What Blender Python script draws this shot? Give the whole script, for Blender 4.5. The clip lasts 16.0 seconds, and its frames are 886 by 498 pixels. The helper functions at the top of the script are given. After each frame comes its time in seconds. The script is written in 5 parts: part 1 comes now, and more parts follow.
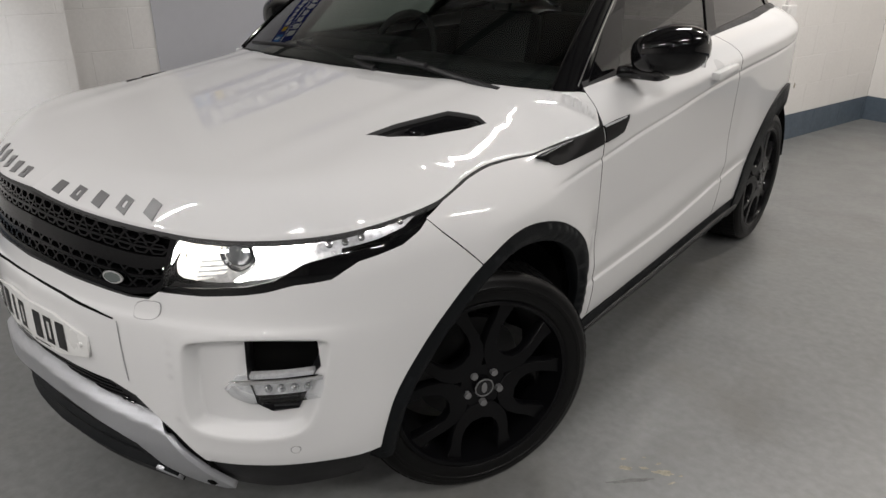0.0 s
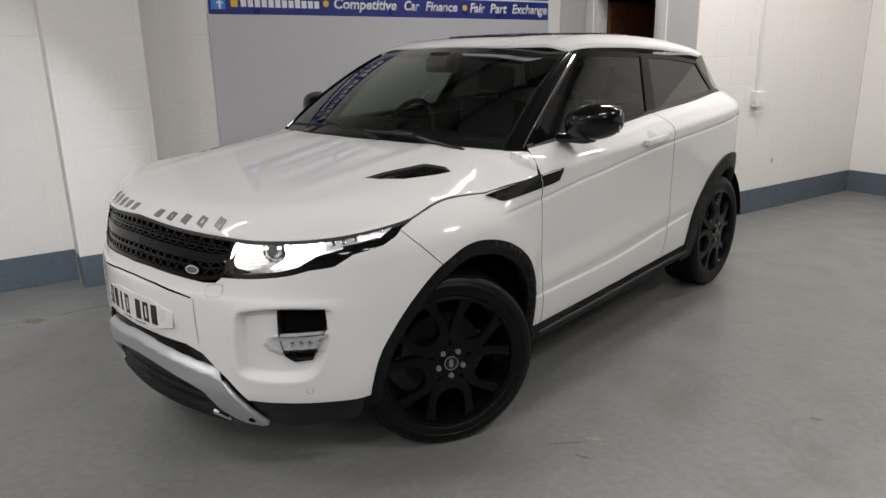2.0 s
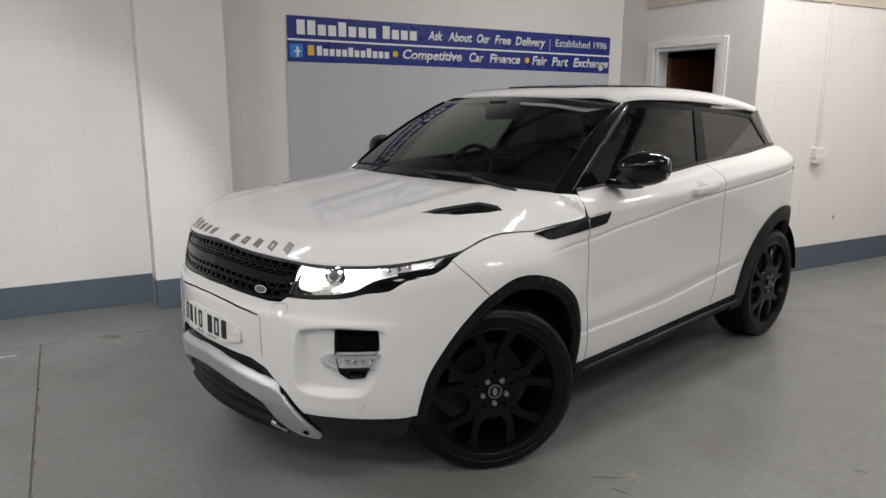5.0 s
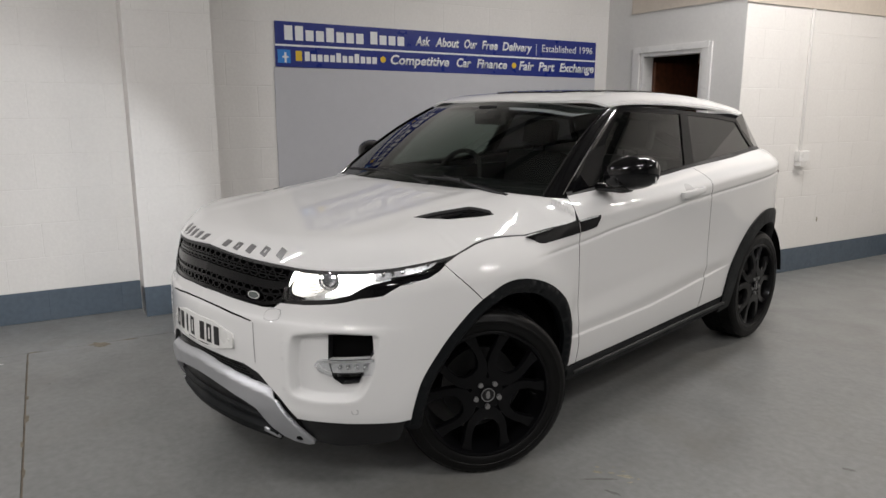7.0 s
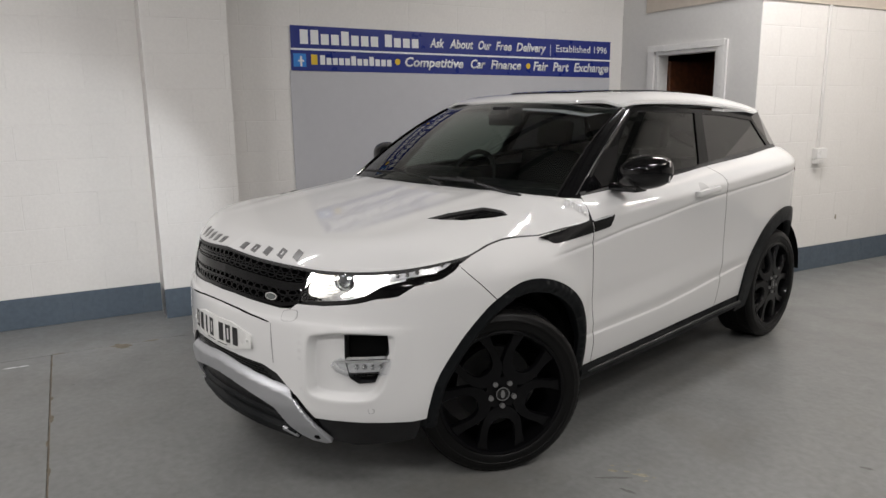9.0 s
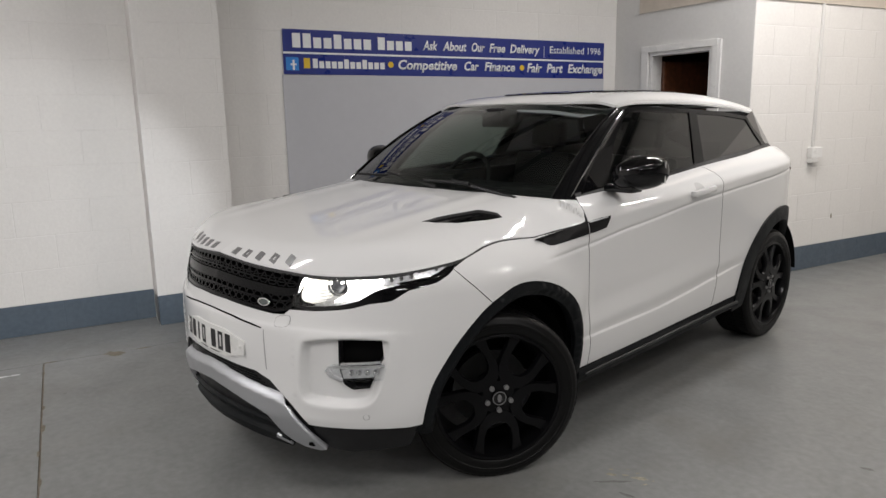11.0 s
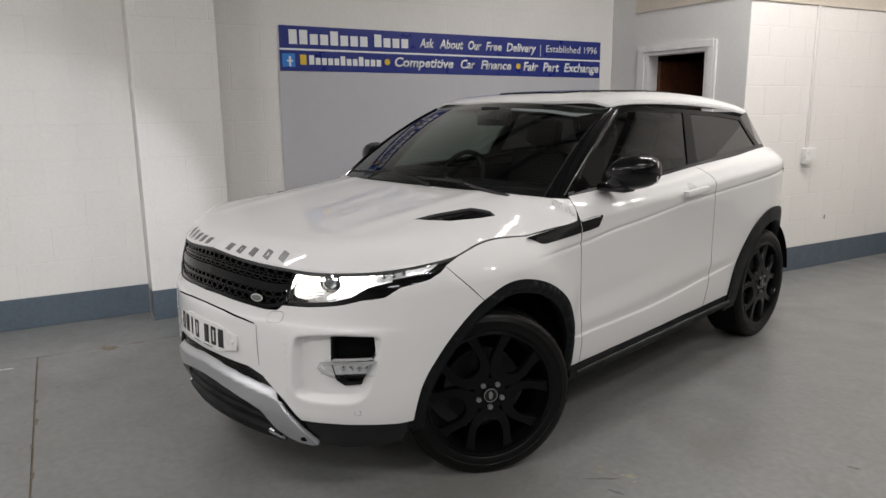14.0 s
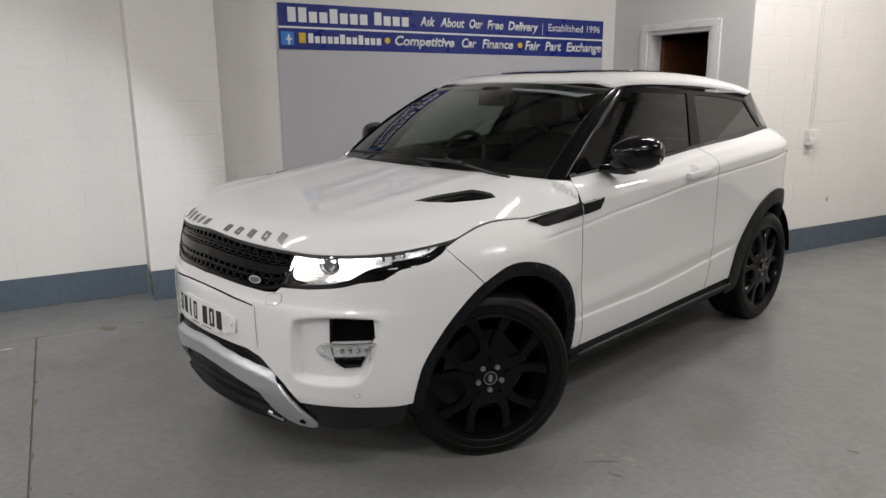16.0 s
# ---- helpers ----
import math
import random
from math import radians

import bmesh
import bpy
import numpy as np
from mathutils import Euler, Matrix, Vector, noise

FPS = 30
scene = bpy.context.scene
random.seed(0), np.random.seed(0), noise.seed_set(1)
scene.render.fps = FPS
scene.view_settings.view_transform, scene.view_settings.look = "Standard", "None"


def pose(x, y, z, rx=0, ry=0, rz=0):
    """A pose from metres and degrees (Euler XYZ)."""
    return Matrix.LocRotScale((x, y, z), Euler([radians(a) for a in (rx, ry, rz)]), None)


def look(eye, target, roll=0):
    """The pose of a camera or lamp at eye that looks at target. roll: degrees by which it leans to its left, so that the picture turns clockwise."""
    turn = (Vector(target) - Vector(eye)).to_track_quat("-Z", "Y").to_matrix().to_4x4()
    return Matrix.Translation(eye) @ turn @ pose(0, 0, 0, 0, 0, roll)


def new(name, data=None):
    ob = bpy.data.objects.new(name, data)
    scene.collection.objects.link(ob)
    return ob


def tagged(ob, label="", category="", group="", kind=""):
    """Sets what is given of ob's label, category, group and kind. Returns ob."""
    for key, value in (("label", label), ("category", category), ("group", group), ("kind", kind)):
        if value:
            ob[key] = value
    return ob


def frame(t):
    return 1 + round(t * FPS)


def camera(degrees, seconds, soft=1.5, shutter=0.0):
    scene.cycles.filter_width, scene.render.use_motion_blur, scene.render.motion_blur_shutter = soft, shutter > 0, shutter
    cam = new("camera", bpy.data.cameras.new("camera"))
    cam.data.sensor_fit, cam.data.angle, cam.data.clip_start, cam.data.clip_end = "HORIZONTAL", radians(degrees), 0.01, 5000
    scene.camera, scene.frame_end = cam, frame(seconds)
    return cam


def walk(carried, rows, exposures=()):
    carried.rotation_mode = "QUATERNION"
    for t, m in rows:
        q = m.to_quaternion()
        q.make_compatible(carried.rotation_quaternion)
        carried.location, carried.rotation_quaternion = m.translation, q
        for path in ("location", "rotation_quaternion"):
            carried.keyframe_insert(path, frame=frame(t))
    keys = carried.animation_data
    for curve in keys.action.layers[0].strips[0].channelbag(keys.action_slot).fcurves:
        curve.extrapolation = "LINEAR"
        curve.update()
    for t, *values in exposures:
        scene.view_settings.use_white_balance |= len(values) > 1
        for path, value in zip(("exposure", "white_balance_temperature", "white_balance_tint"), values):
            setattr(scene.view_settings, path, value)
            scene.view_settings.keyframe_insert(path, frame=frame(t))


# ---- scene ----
cam = camera(64.6, 16.0)
PATH = [
    (0, (1.898, -1.445, 1.551), (0.749, -0.011, 0.762), 0.3),
    (0.5, (2.048, -1.607, 1.576), (0.817, -0.177, 0.912), -0.0),
    (1, (2.24, -1.761, 1.571), (0.976, -0.356, 0.916), -1.6),
    (1.5, (2.471, -1.831, 1.572), (1.185, -0.404, 1.016), -0.4),
    (2, (2.622, -1.923, 1.568), (1.324, -0.503, 1.02), -1.1),
    (2.5, (2.654, -2.037, 1.557), (1.34, -0.621, 1.038), -1.1),
    (3, (2.698, -2.126, 1.569), (1.374, -0.71, 1.076), -0.0),
    (3.5, (2.732, -2.104, 1.575), (1.36, -0.72, 1.124), -0.2),
    (4, (2.789, -2.02, 1.562), (1.344, -0.704, 1.137), 0.0),
    (6.5, (2.755, -2.065, 1.552), (1.338, -0.71, 1.155), 0.4),
    (7, (2.769, -2.065, 1.556), (1.357, -0.708, 1.154), 0.1),
    (7.5, (2.774, -2.072, 1.562), (1.357, -0.718, 1.165), 0.0),
    (8, (2.787, -2.069, 1.559), (1.359, -0.724, 1.169), -0.4),
    (8.5, (2.802, -2.07, 1.568), (1.373, -0.727, 1.173), -0.7),
    (9, (2.798, -2.077, 1.562), (1.352, -0.754, 1.162), -0.6),
    (11.5, (2.779, -2.047, 1.556), (1.341, -0.714, 1.165), -1.2),
    (12, (2.791, -2.05, 1.564), (1.349, -0.722, 1.167), -1.1),
    (12.5, (2.799, -2.051, 1.561), (1.358, -0.72, 1.171), -1.3),
    (13, (2.802, -2.052, 1.562), (1.364, -0.718, 1.173), -1.1),
    (13.5, (2.809, -2.057, 1.564), (1.373, -0.72, 1.174), -0.9),
    (14, (2.803, -2.05, 1.56), (1.371, -0.712, 1.161), -0.6),
    (14.5, (2.794, -2.044, 1.561), (1.365, -0.706, 1.151), -0.7),
    (15, (2.778, -2.039, 1.557), (1.353, -0.704, 1.123), -0.6),
    (15.5, (2.777, -2.033, 1.559), (1.352, -0.703, 1.112), -0.7),
    (16, (2.783, -2.03, 1.562), (1.359, -0.701, 1.108), -0.4),
]
walk(cam, [(t, look(eye, target, roll)) for t, eye, target, roll in PATH])

# ---- light ----
world = bpy.data.worlds.new("hall_air")
scene.world = world
world.use_nodes = True
world.node_tree.nodes["Background"].inputs[0].default_value = (0.9, 0.95, 1.0, 1)
world.node_tree.nodes["Background"].inputs[1].default_value = 0.02
ROOM = pose(0, 0, 0, 0, 0, -14.4)  # the hall's axes: x away from the sign wall, y along it
# all hang out of view; the last four are added to brighten nose and flank
TUBES = [(-0.5, -3.0), (0.1, 3.1), (0.7, 5.0), (3.2, -3.0), (3.6, 0.9), (3.6, 4.2), (-0.5, -7.0), (3.2, -7.0), (7.2, -3.0), (7.2, 0.9)]
WATTS = [52, 68, 52, 74, 66, 48, 78, 124, 72, 64]
TONES = [(1.0, 0.965, 0.965), (1.0, 0.965, 0.955), (1.0, 0.93, 0.875), (1.0, 0.965, 0.955), (1.0, 0.96, 0.94), (1.0, 0.93, 0.875)] + [(1.0, 0.965, 0.96)] * 4
TUBE_Z = 3.75
for (n, u), watts, tone in zip(TUBES, WATTS, TONES):
    lamp = bpy.data.lights.new("tube_light", "AREA")
    lamp.shape, lamp.size, lamp.size_y = "RECTANGLE", 0.10, 1.5
    lamp.energy, lamp.color = watts, tone
    new("tube_light", lamp).matrix_world = ROOM @ pose(n, u, TUBE_Z - 0.075)


# ---- materials ----
def material(name, base, rough=0.5, metal=0.0, coat=0.0, shine=0.5, grain=0.0, grain_size=60.0, stain=0.0, stain_size=3.0, stain_tone=(0.3, 0.28, 0.24), bump=0.0, bump_size=120.0, emit=0.0, vary=0.0):
    """A surface with fine grain, larger stains and relief; sizes are in cycles per metre."""
    m = bpy.data.materials.new(name)
    m.use_nodes = True
    t = m.node_tree
    b = t.nodes["Principled BSDF"]
    b.inputs["Base Color"].default_value = (*base, 1)
    b.inputs["Roughness"].default_value = rough
    b.inputs["Metallic"].default_value = metal
    b.inputs["Coat Weight"].default_value = coat
    b.inputs["Specular IOR Level"].default_value = shine
    b.inputs["Coat Roughness"].default_value = 0.03
    if emit:
        b.inputs["Emission Color"].default_value = (*base, 1)
        b.inputs["Emission Strength"].default_value = emit
    where = t.nodes.new("ShaderNodeNewGeometry").outputs["Position"]

    def cloud(size, detail=4.0, rough_=0.55):
        node = t.nodes.new("ShaderNodeTexNoise")
        node.inputs["Scale"].default_value = size
        node.inputs["Detail"].default_value = detail
        node.inputs["Roughness"].default_value = rough_
        t.links.new(where, node.inputs["Vector"])
        return node.outputs["Fac"]

    def spread(value, a, b_, lo, hi):
        node = t.nodes.new("ShaderNodeMapRange")
        for i, v in zip((1, 2, 3, 4), (a, b_, lo, hi)):
            node.inputs[i].default_value = v
        t.links.new(value, node.inputs[0])
        return node.outputs[0]

    def mixed(fac, a, b_):
        node = t.nodes.new("ShaderNodeMix")
        node.data_type = "RGBA"
        t.links.new(fac, node.inputs[0])
        for socket, v in ((node.inputs[6], a), (node.inputs[7], b_)):
            if isinstance(v, tuple):
                socket.default_value = (*v, 1)
            else:
                t.links.new(v, socket)
        return node.outputs[2]
    colour = base
    if grain:
        colour = mixed(spread(cloud(grain_size), 0.3, 0.7, 0, 1), tuple(c * (1 - grain) for c in base), tuple(min(1, c * (1 + grain)) for c in base))
    if stain:
        colour = mixed(spread(cloud(stain_size, 6.0, 0.62), 0.5, 0.78, 0, stain), colour, stain_tone)
    if vary:
        info = t.nodes.new("ShaderNodeObjectInfo")
        colour = mixed(spread(info.outputs["Random"], 0, 1, 0, vary), colour, tuple(c * 0.7 for c in base))
    if not isinstance(colour, tuple):
        t.links.new(colour, b.inputs["Base Color"])
        t.links.new(spread(cloud(stain_size * 2.3), 0.35, 0.7, max(rough - 0.08, 0.02), min(rough + 0.10, 1)), b.inputs["Roughness"])
    if bump:
        node = t.nodes.new("ShaderNodeBump")
        node.inputs["Strength"].default_value = 0.6
        node.inputs["Distance"].default_value = bump
        t.links.new(cloud(bump_size, 5.0, 0.6), node.inputs["Height"])
        t.links.new(node.outputs[0], b.inputs["Normal"])
    return m


def pane(name, tint, gloss=1.45):
    """Clear or tinted glass: a tinted see-through sheet with a mirror coat that grows towards grazing."""
    m = bpy.data.materials.new(name)
    m.use_nodes = True
    t = m.node_tree
    t.nodes.remove(t.nodes["Principled BSDF"])
    clear, shine, mix, fres, curve, lift = (t.nodes.new("ShaderNode" + k) for k in ("BsdfTransparent", "BsdfGlossy", "MixShader", "LayerWeight", "Math", "MapRange"))
    clear.inputs[0].default_value = (*tint, 1)
    shine.inputs["Roughness"].default_value = 0.012
    fres.inputs[0].default_value = 0.5
    curve.operation, curve.inputs[1].default_value = "POWER", 4.5
    lift.inputs[3].default_value, lift.inputs[4].default_value = 2 * ((gloss - 1) / (gloss + 1)) ** 2, 1.0
    for a, b in ((fres.outputs[1], curve.inputs[0]), (curve.outputs[0], lift.inputs[0]), (lift.outputs[0], mix.inputs[0]), (clear.outputs[0], mix.inputs[1]), (shine.outputs[0], mix.inputs[2]), (mix.outputs[0], t.nodes["Material Output"].inputs[0])):
        t.links.new(a, b)
    return m


WHITE = material("white_car_paint", (0.70, 0.70, 0.695), 0.55, coat=1.0, shine=0.12)
# dark colour for panel edges, standing in for the shade inside shut lines
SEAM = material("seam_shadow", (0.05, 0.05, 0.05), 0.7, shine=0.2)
FRAME = material("window_frame_black", (0.004, 0.004, 0.0045), 0.14, shine=0.22)
GLOSS_BLACK = material("gloss_black", (0.004, 0.004, 0.0045), 0.05, shine=0.42)
SATIN_BLACK = material("satin_black_plastic", (0.010, 0.010, 0.011), 0.45, shine=0.35, grain=0.25, grain_size=300, bump=0.0004, bump_size=900)
TRIM_BLACK = material("weathered_black_trim", (0.006, 0.007, 0.008), 0.5, shine=0.14, grain=0.2, grain_size=200, bump=0.0004, bump_size=700)
VENT_BLACK = material("vent_black", (0.004, 0.004, 0.0045), 0.38, shine=0.14)
DARK = material("dark_cavity", (0.003, 0.003, 0.003), 0.9, shine=0.1)
RUBBER = material("tyre_rubber", (0.004, 0.004, 0.004), 0.42, shine=0.16, grain=0.2, grain_size=120, bump=0.0006, bump_size=400)
RIM = material("black_alloy", (0.003, 0.003, 0.0035), 0.3, coat=0.16, shine=0.08)
GRILLE = material("grille_black", (0.004, 0.004, 0.0045), 0.2, coat=0.06, shine=0.12)
SILVER = material("satin_silver", (0.50, 0.51, 0.53), 0.42, metal=0.75, grain=0.04, grain_size=300)
CHROME = material("chrome", (0.82, 0.83, 0.84), 0.06, metal=1.0)
LETTER = material("grey_metal_letter", (0.16, 0.16, 0.16), 0.4, metal=0.2)
EMBLEM = material("emblem_grey", (0.10, 0.115, 0.11), 0.25, coat=0.5)
LENS = pane("clear_lens", (0.96, 0.97, 0.98), 1.4)
SCREEN = pane("windscreen_glass", (0.62, 0.68, 0.65), 1.36)
TINT = pane("tinted_glass", (0.26, 0.30, 0.26), 1.5)
PRIVACY = pane("privacy_glass", (0.04, 0.04, 0.042), 1.55)
BULB = material("lit_lamp", (1.0, 0.97, 0.93), 0.3, emit=12)
GLOW = material("lit_reflector", (1.0, 0.96, 0.88), 0.3, emit=0.85)
PLATE = material("plate_white", (0.72, 0.72, 0.70), 0.35, grain=0.02)
INK = material("plate_ink", (0.012, 0.012, 0.013), 0.4)
LEATHER = material("dark_leather", (0.010, 0.010, 0.0105), 0.55, shine=0.25, grain=0.2, grain_size=150, bump=0.0006, bump_size=500)
CABIN = material("dark_cabin_plastic", (0.011, 0.011, 0.0115), 0.65, shine=0.25, grain=0.2, grain_size=200, bump=0.0005, bump_size=600)
HEADLINER = material("grey_headliner", (0.06, 0.058, 0.054), 0.9, grain=0.1, grain_size=300)
BLOCK = material("white_masonry_paint", (0.74, 0.725, 0.70), 0.62, grain=0.025, grain_size=45, stain=0.10, stain_size=2.2, stain_tone=(0.50, 0.47, 0.43), bump=0.0026, bump_size=48, vary=0.035)
MORTAR = material("painted_mortar", (0.735, 0.72, 0.695), 0.75, grain=0.05, grain_size=60, bump=0.002, bump_size=80)
BAND = material("blue_grey_band_paint", (0.085, 0.112, 0.142), 0.5, grain=0.12, grain_size=30, stain=0.25, stain_size=4, stain_tone=(0.12, 0.14, 0.16), bump=0.002, bump_size=55, vary=0.12)
BAND_JOINT = material("band_joint", (0.06, 0.078, 0.10), 0.7, grain=0.15, grain_size=40)
FLOOR = material("grey_floor_paint", (0.178, 0.181, 0.177), 0.36, grain=0.12, grain_size=26, stain=0.7, stain_size=1.6, stain_tone=(0.145, 0.138, 0.122), bump=0.0012, bump_size=40)
DIRT = material("joint_dirt", (0.17, 0.145, 0.11), 0.9, grain=0.3, grain_size=50)
BARE = material("bare_screed", (0.30, 0.28, 0.215), 0.85, grain=0.3, grain_size=70, bump=0.001, bump_size=150)
SCUFF = material("dark_scuff", (0.13, 0.13, 0.125), 0.7, grain=0.2, grain_size=60)
CEILING = material("pale_cladding", (0.42, 0.41, 0.385), 0.6, grain=0.04, grain_size=10, stain=0.2, stain_size=1.0, stain_tone=(0.45, 0.43, 0.39))
STEEL = material("grey_steel", (0.035, 0.036, 0.038), 0.5, grain=0.1, grain_size=30)
# greyer than the blockwork: the annex side wall's shade is put into the colour
SHADED_PAINT = material("grey_shaded_paint", (0.66, 0.655, 0.64), 0.6, grain=0.025, grain_size=30, stain=0.12, stain_size=2.0, stain_tone=(0.5, 0.49, 0.46), bump=0.0015, bump_size=60)
FASCIA = material("beige_board", (0.56, 0.50, 0.43), 0.6, grain=0.05, grain_size=25, stain=0.15, stain_size=3, stain_tone=(0.45, 0.39, 0.32))
JOINERY = material("white_gloss_joinery", (0.74, 0.735, 0.72), 0.32, grain=0.02, grain_size=30)
PALE_SHEET = material("pale_sheet_cladding", (0.46, 0.455, 0.44), 0.5, grain=0.05, grain_size=8, stain=0.2, stain_size=1.0, stain_tone=(0.34, 0.33, 0.31))
CLADDING = material("grey_sheet_cladding", (0.20, 0.20, 0.197), 0.5, grain=0.05, grain_size=8, stain=0.2, stain_size=1.0, stain_tone=(0.22, 0.22, 0.21))
WOOD = material("dark_red_wood", (0.10, 0.035, 0.015), 0.4, grain=0.35, grain_size=20)
BOARD = material("pale_grey_board", (0.49, 0.495, 0.52), 0.45, grain=0.015, grain_size=15, stain=0.08, stain_size=2.5, stain_tone=(0.30, 0.31, 0.33))
BLUE = material("sign_blue", (0.012, 0.026, 0.20), 0.35, grain=0.04, grain_size=20)
SIGN_WHITE = material("sign_white", (0.78, 0.79, 0.80), 0.4, grain=0.02)
SIGN_YELLOW = material("sign_yellow", (0.70, 0.48, 0.03), 0.4, grain=0.02)
SIGN_CYAN = material("sign_light_blue", (0.03, 0.22, 0.62), 0.4, grain=0.02)
PLASTIC = material("white_plastic", (0.66, 0.65, 0.63), 0.4, grain=0.03, grain_size=80)
TUBE = material("lit_diffuser", (1.0, 0.96, 0.90), 0.4, emit=3.0)

# ---- the car's skin: plan line, inset by height, bonnet, glass ----
def spline(xs, ys):
    """A natural cubic spline through the points."""
    n = len(xs)
    h = [xs[i + 1] - xs[i] for i in range(n - 1)]
    a, b = np.zeros((n, n)), np.zeros(n)
    a[0, 0] = a[-1, -1] = 1
    for i in range(1, n - 1):
        a[i, i - 1], a[i, i], a[i, i + 1] = h[i - 1], 2 * (h[i - 1] + h[i]), h[i]
        b[i] = 6 * ((ys[i + 1] - ys[i]) / h[i] - (ys[i] - ys[i - 1]) / h[i - 1])
    m = np.linalg.solve(a, b).tolist()

    def value(x):
        x = min(max(x, xs[0]), xs[-1])
        i = 0
        while i < n - 2 and x > xs[i + 1]:
            i += 1
        t, w = x - xs[i], h[i]
        return ys[i] + t * ((ys[i + 1] - ys[i]) / w - w * (2 * m[i] + m[i + 1]) / 6) + t * t * m[i] / 2 + t ** 3 * (m[i + 1] - m[i]) / (6 * w)
    return value


def soft_line(xs, ys):
    """A monotone curve through the points, flat beyond its ends."""
    n = len(xs)
    d = [(ys[i + 1] - ys[i]) / (xs[i + 1] - xs[i]) for i in range(n - 1)]
    g = [0.0] * n
    for i in range(1, n - 1):
        g[i] = 2 * d[i - 1] * d[i] / (d[i - 1] + d[i]) if d[i - 1] * d[i] > 0 else 0.0
    g[0], g[-1] = d[0], d[-1]

    def value(x):
        if x <= xs[0]:
            return ys[0]
        if x >= xs[-1]:
            return ys[-1]
        i = 0
        while x > xs[i + 1]:
            i += 1
        w = xs[i + 1] - xs[i]
        t = (x - xs[i]) / w
        return ys[i] * (1 + 2 * t) * (1 - t) ** 2 + g[i] * w * t * (1 - t) ** 2 + ys[i + 1] * t * t * (3 - 2 * t) + g[i + 1] * w * t * t * (t - 1)
    return value


def step01(x, a, b):
    t = min(max((x - a) / (b - a), 0.0), 1.0)
    return t * t * (3 - 2 * t)


SIDE = 1.42  # on the flanks y = s - SIDE
S_KEYS = [0, 0.2, 0.4, 0.6, 0.78, 0.86, 0.97, 1.07, 1.2, 1.42, 1.72, 2.0, 2.6, 3.4, 4.08, 4.27, 4.42, 4.58, 4.74, 4.92, 5.15, 5.6]
PLAN_X = spline(S_KEYS, [0, 0.2, 0.4, 0.6, 0.744, 0.80, 0.862, 0.895, 0.923, 0.943, 0.949, 0.951, 0.955, 0.958, 0.955, 0.918, 0.855, 0.77, 0.67, 0.52, 0.34, 0])
PLAN_Y = spline(S_KEYS, [-0.84, -0.824, -0.776, -0.696, -0.592, -0.53, -0.44, -0.35, -0.22, 0, 0.3, 0.58, 1.18, 1.98, 2.66, 2.85, 3.0, 3.15, 3.27, 3.36, 3.42, 3.45])
IN_FRONT = soft_line([0.18, 0.25, 0.32, 0.40, 0.60, 0.70, 0.735, 0.755, 0.80, 0.85, 0.95, 1.0], [0.10, 0.055, 0.02, 0.0, 0.0, 0.004, 0.008, 0.02, 0.028, 0.036, 0.062, 0.08])
IN_SIDE = soft_line([0.18, 0.30, 0.36, 0.45, 0.50, 0.56, 0.66, 0.75, 0.9], [0.10, 0.050, 0.030, 0.016, 0.012, 0.010, 0.004, 0.0, 0.0])
SHOULDER = soft_line([-0.5, -0.2, 0.24, 0.45, 0.7, 1.6, 2.6, 3.0, 3.5], [0.85, 0.87, 0.89, 0.96, 1.04, 1.085, 1.15, 1.16, 1.10])
BELT = soft_line([-0.5, 0.24, 0.5, 1.0, 1.445, 1.81, 2.34, 2.9, 3.5], [1.05, 1.05, 1.14, 1.16, 1.177, 1.204, 1.237, 1.268, 1.25])
BELT_IN = soft_line([-0.5, 0.24, 0.5, 1.0, 1.8, 2.66, 2.9, 3.2, 3.5], [0.14, 0.13, 0.125, 0.14, 0.155, 0.165, 0.14, 0.10, 0.10])
CREASE = soft_line([0.25, 0.39, 0.6, 0.82, 1.07, 1.47, 1.79, 2.2, 2.75, 2.9], [0.92, 0.929, 0.947, 0.973, 0.994, 1.030, 1.052, 1.081, 1.118, 1.13])
LEDGE = soft_line([0.5, 0.58, 0.88, 1.15, 1.44, 1.75, 2.01, 2.2], [0.494, 0.498, 0.505, 0.512, 0.531, 0.560, 0.588, 0.61])
SCOOP = soft_line([0.5, 0.61, 1.09, 1.37, 1.68, 2.03], [0.655, 0.662, 0.700, 0.730, 0.754, 0.765])


def inset(s, z):
    y = s - SIDE
    side = IN_SIDE(z)
    q = (z - SHOULDER(y)) / (BELT(y) - SHOULDER(y))
    if q > 0:
        side += BELT_IN(y) * q ** 2.1
    if 0.2 < y < 3.0:  # swage along the door and the ledge low on it
        side += 0.005 * math.exp(-((z - CREASE(y)) / 0.007) ** 2) * step01(y, 0.2, 0.4)
        low, high = LEDGE(y), SCOOP(y)
        u = (z - low) / (high - low)
        if u > 1:
            hollow = 0.015 * math.exp(-((u - 1) / 1.3) ** 2)
        else:
            hollow = 0.015 * step01(u, 0.2, 1.0) + 0.008 * (1 - step01(u, 0.0, 0.4)) * step01(z, low - 0.008, low + 0.003)
        side += hollow * step01(y, 0.48, 0.62) * (1 - step01(y, 1.95, 2.2))
    w = step01(s, 0.56, 1.10)
    back = step01(s, 4.3, 4.75)
    rear = 0.06 * step01(z, 0.6, 1.25) + 0.05 * (1 - step01(z, 0.2, 0.5))
    return ((1 - w) * IN_FRONT(z) + w * side) * (1 - back) + back * rear


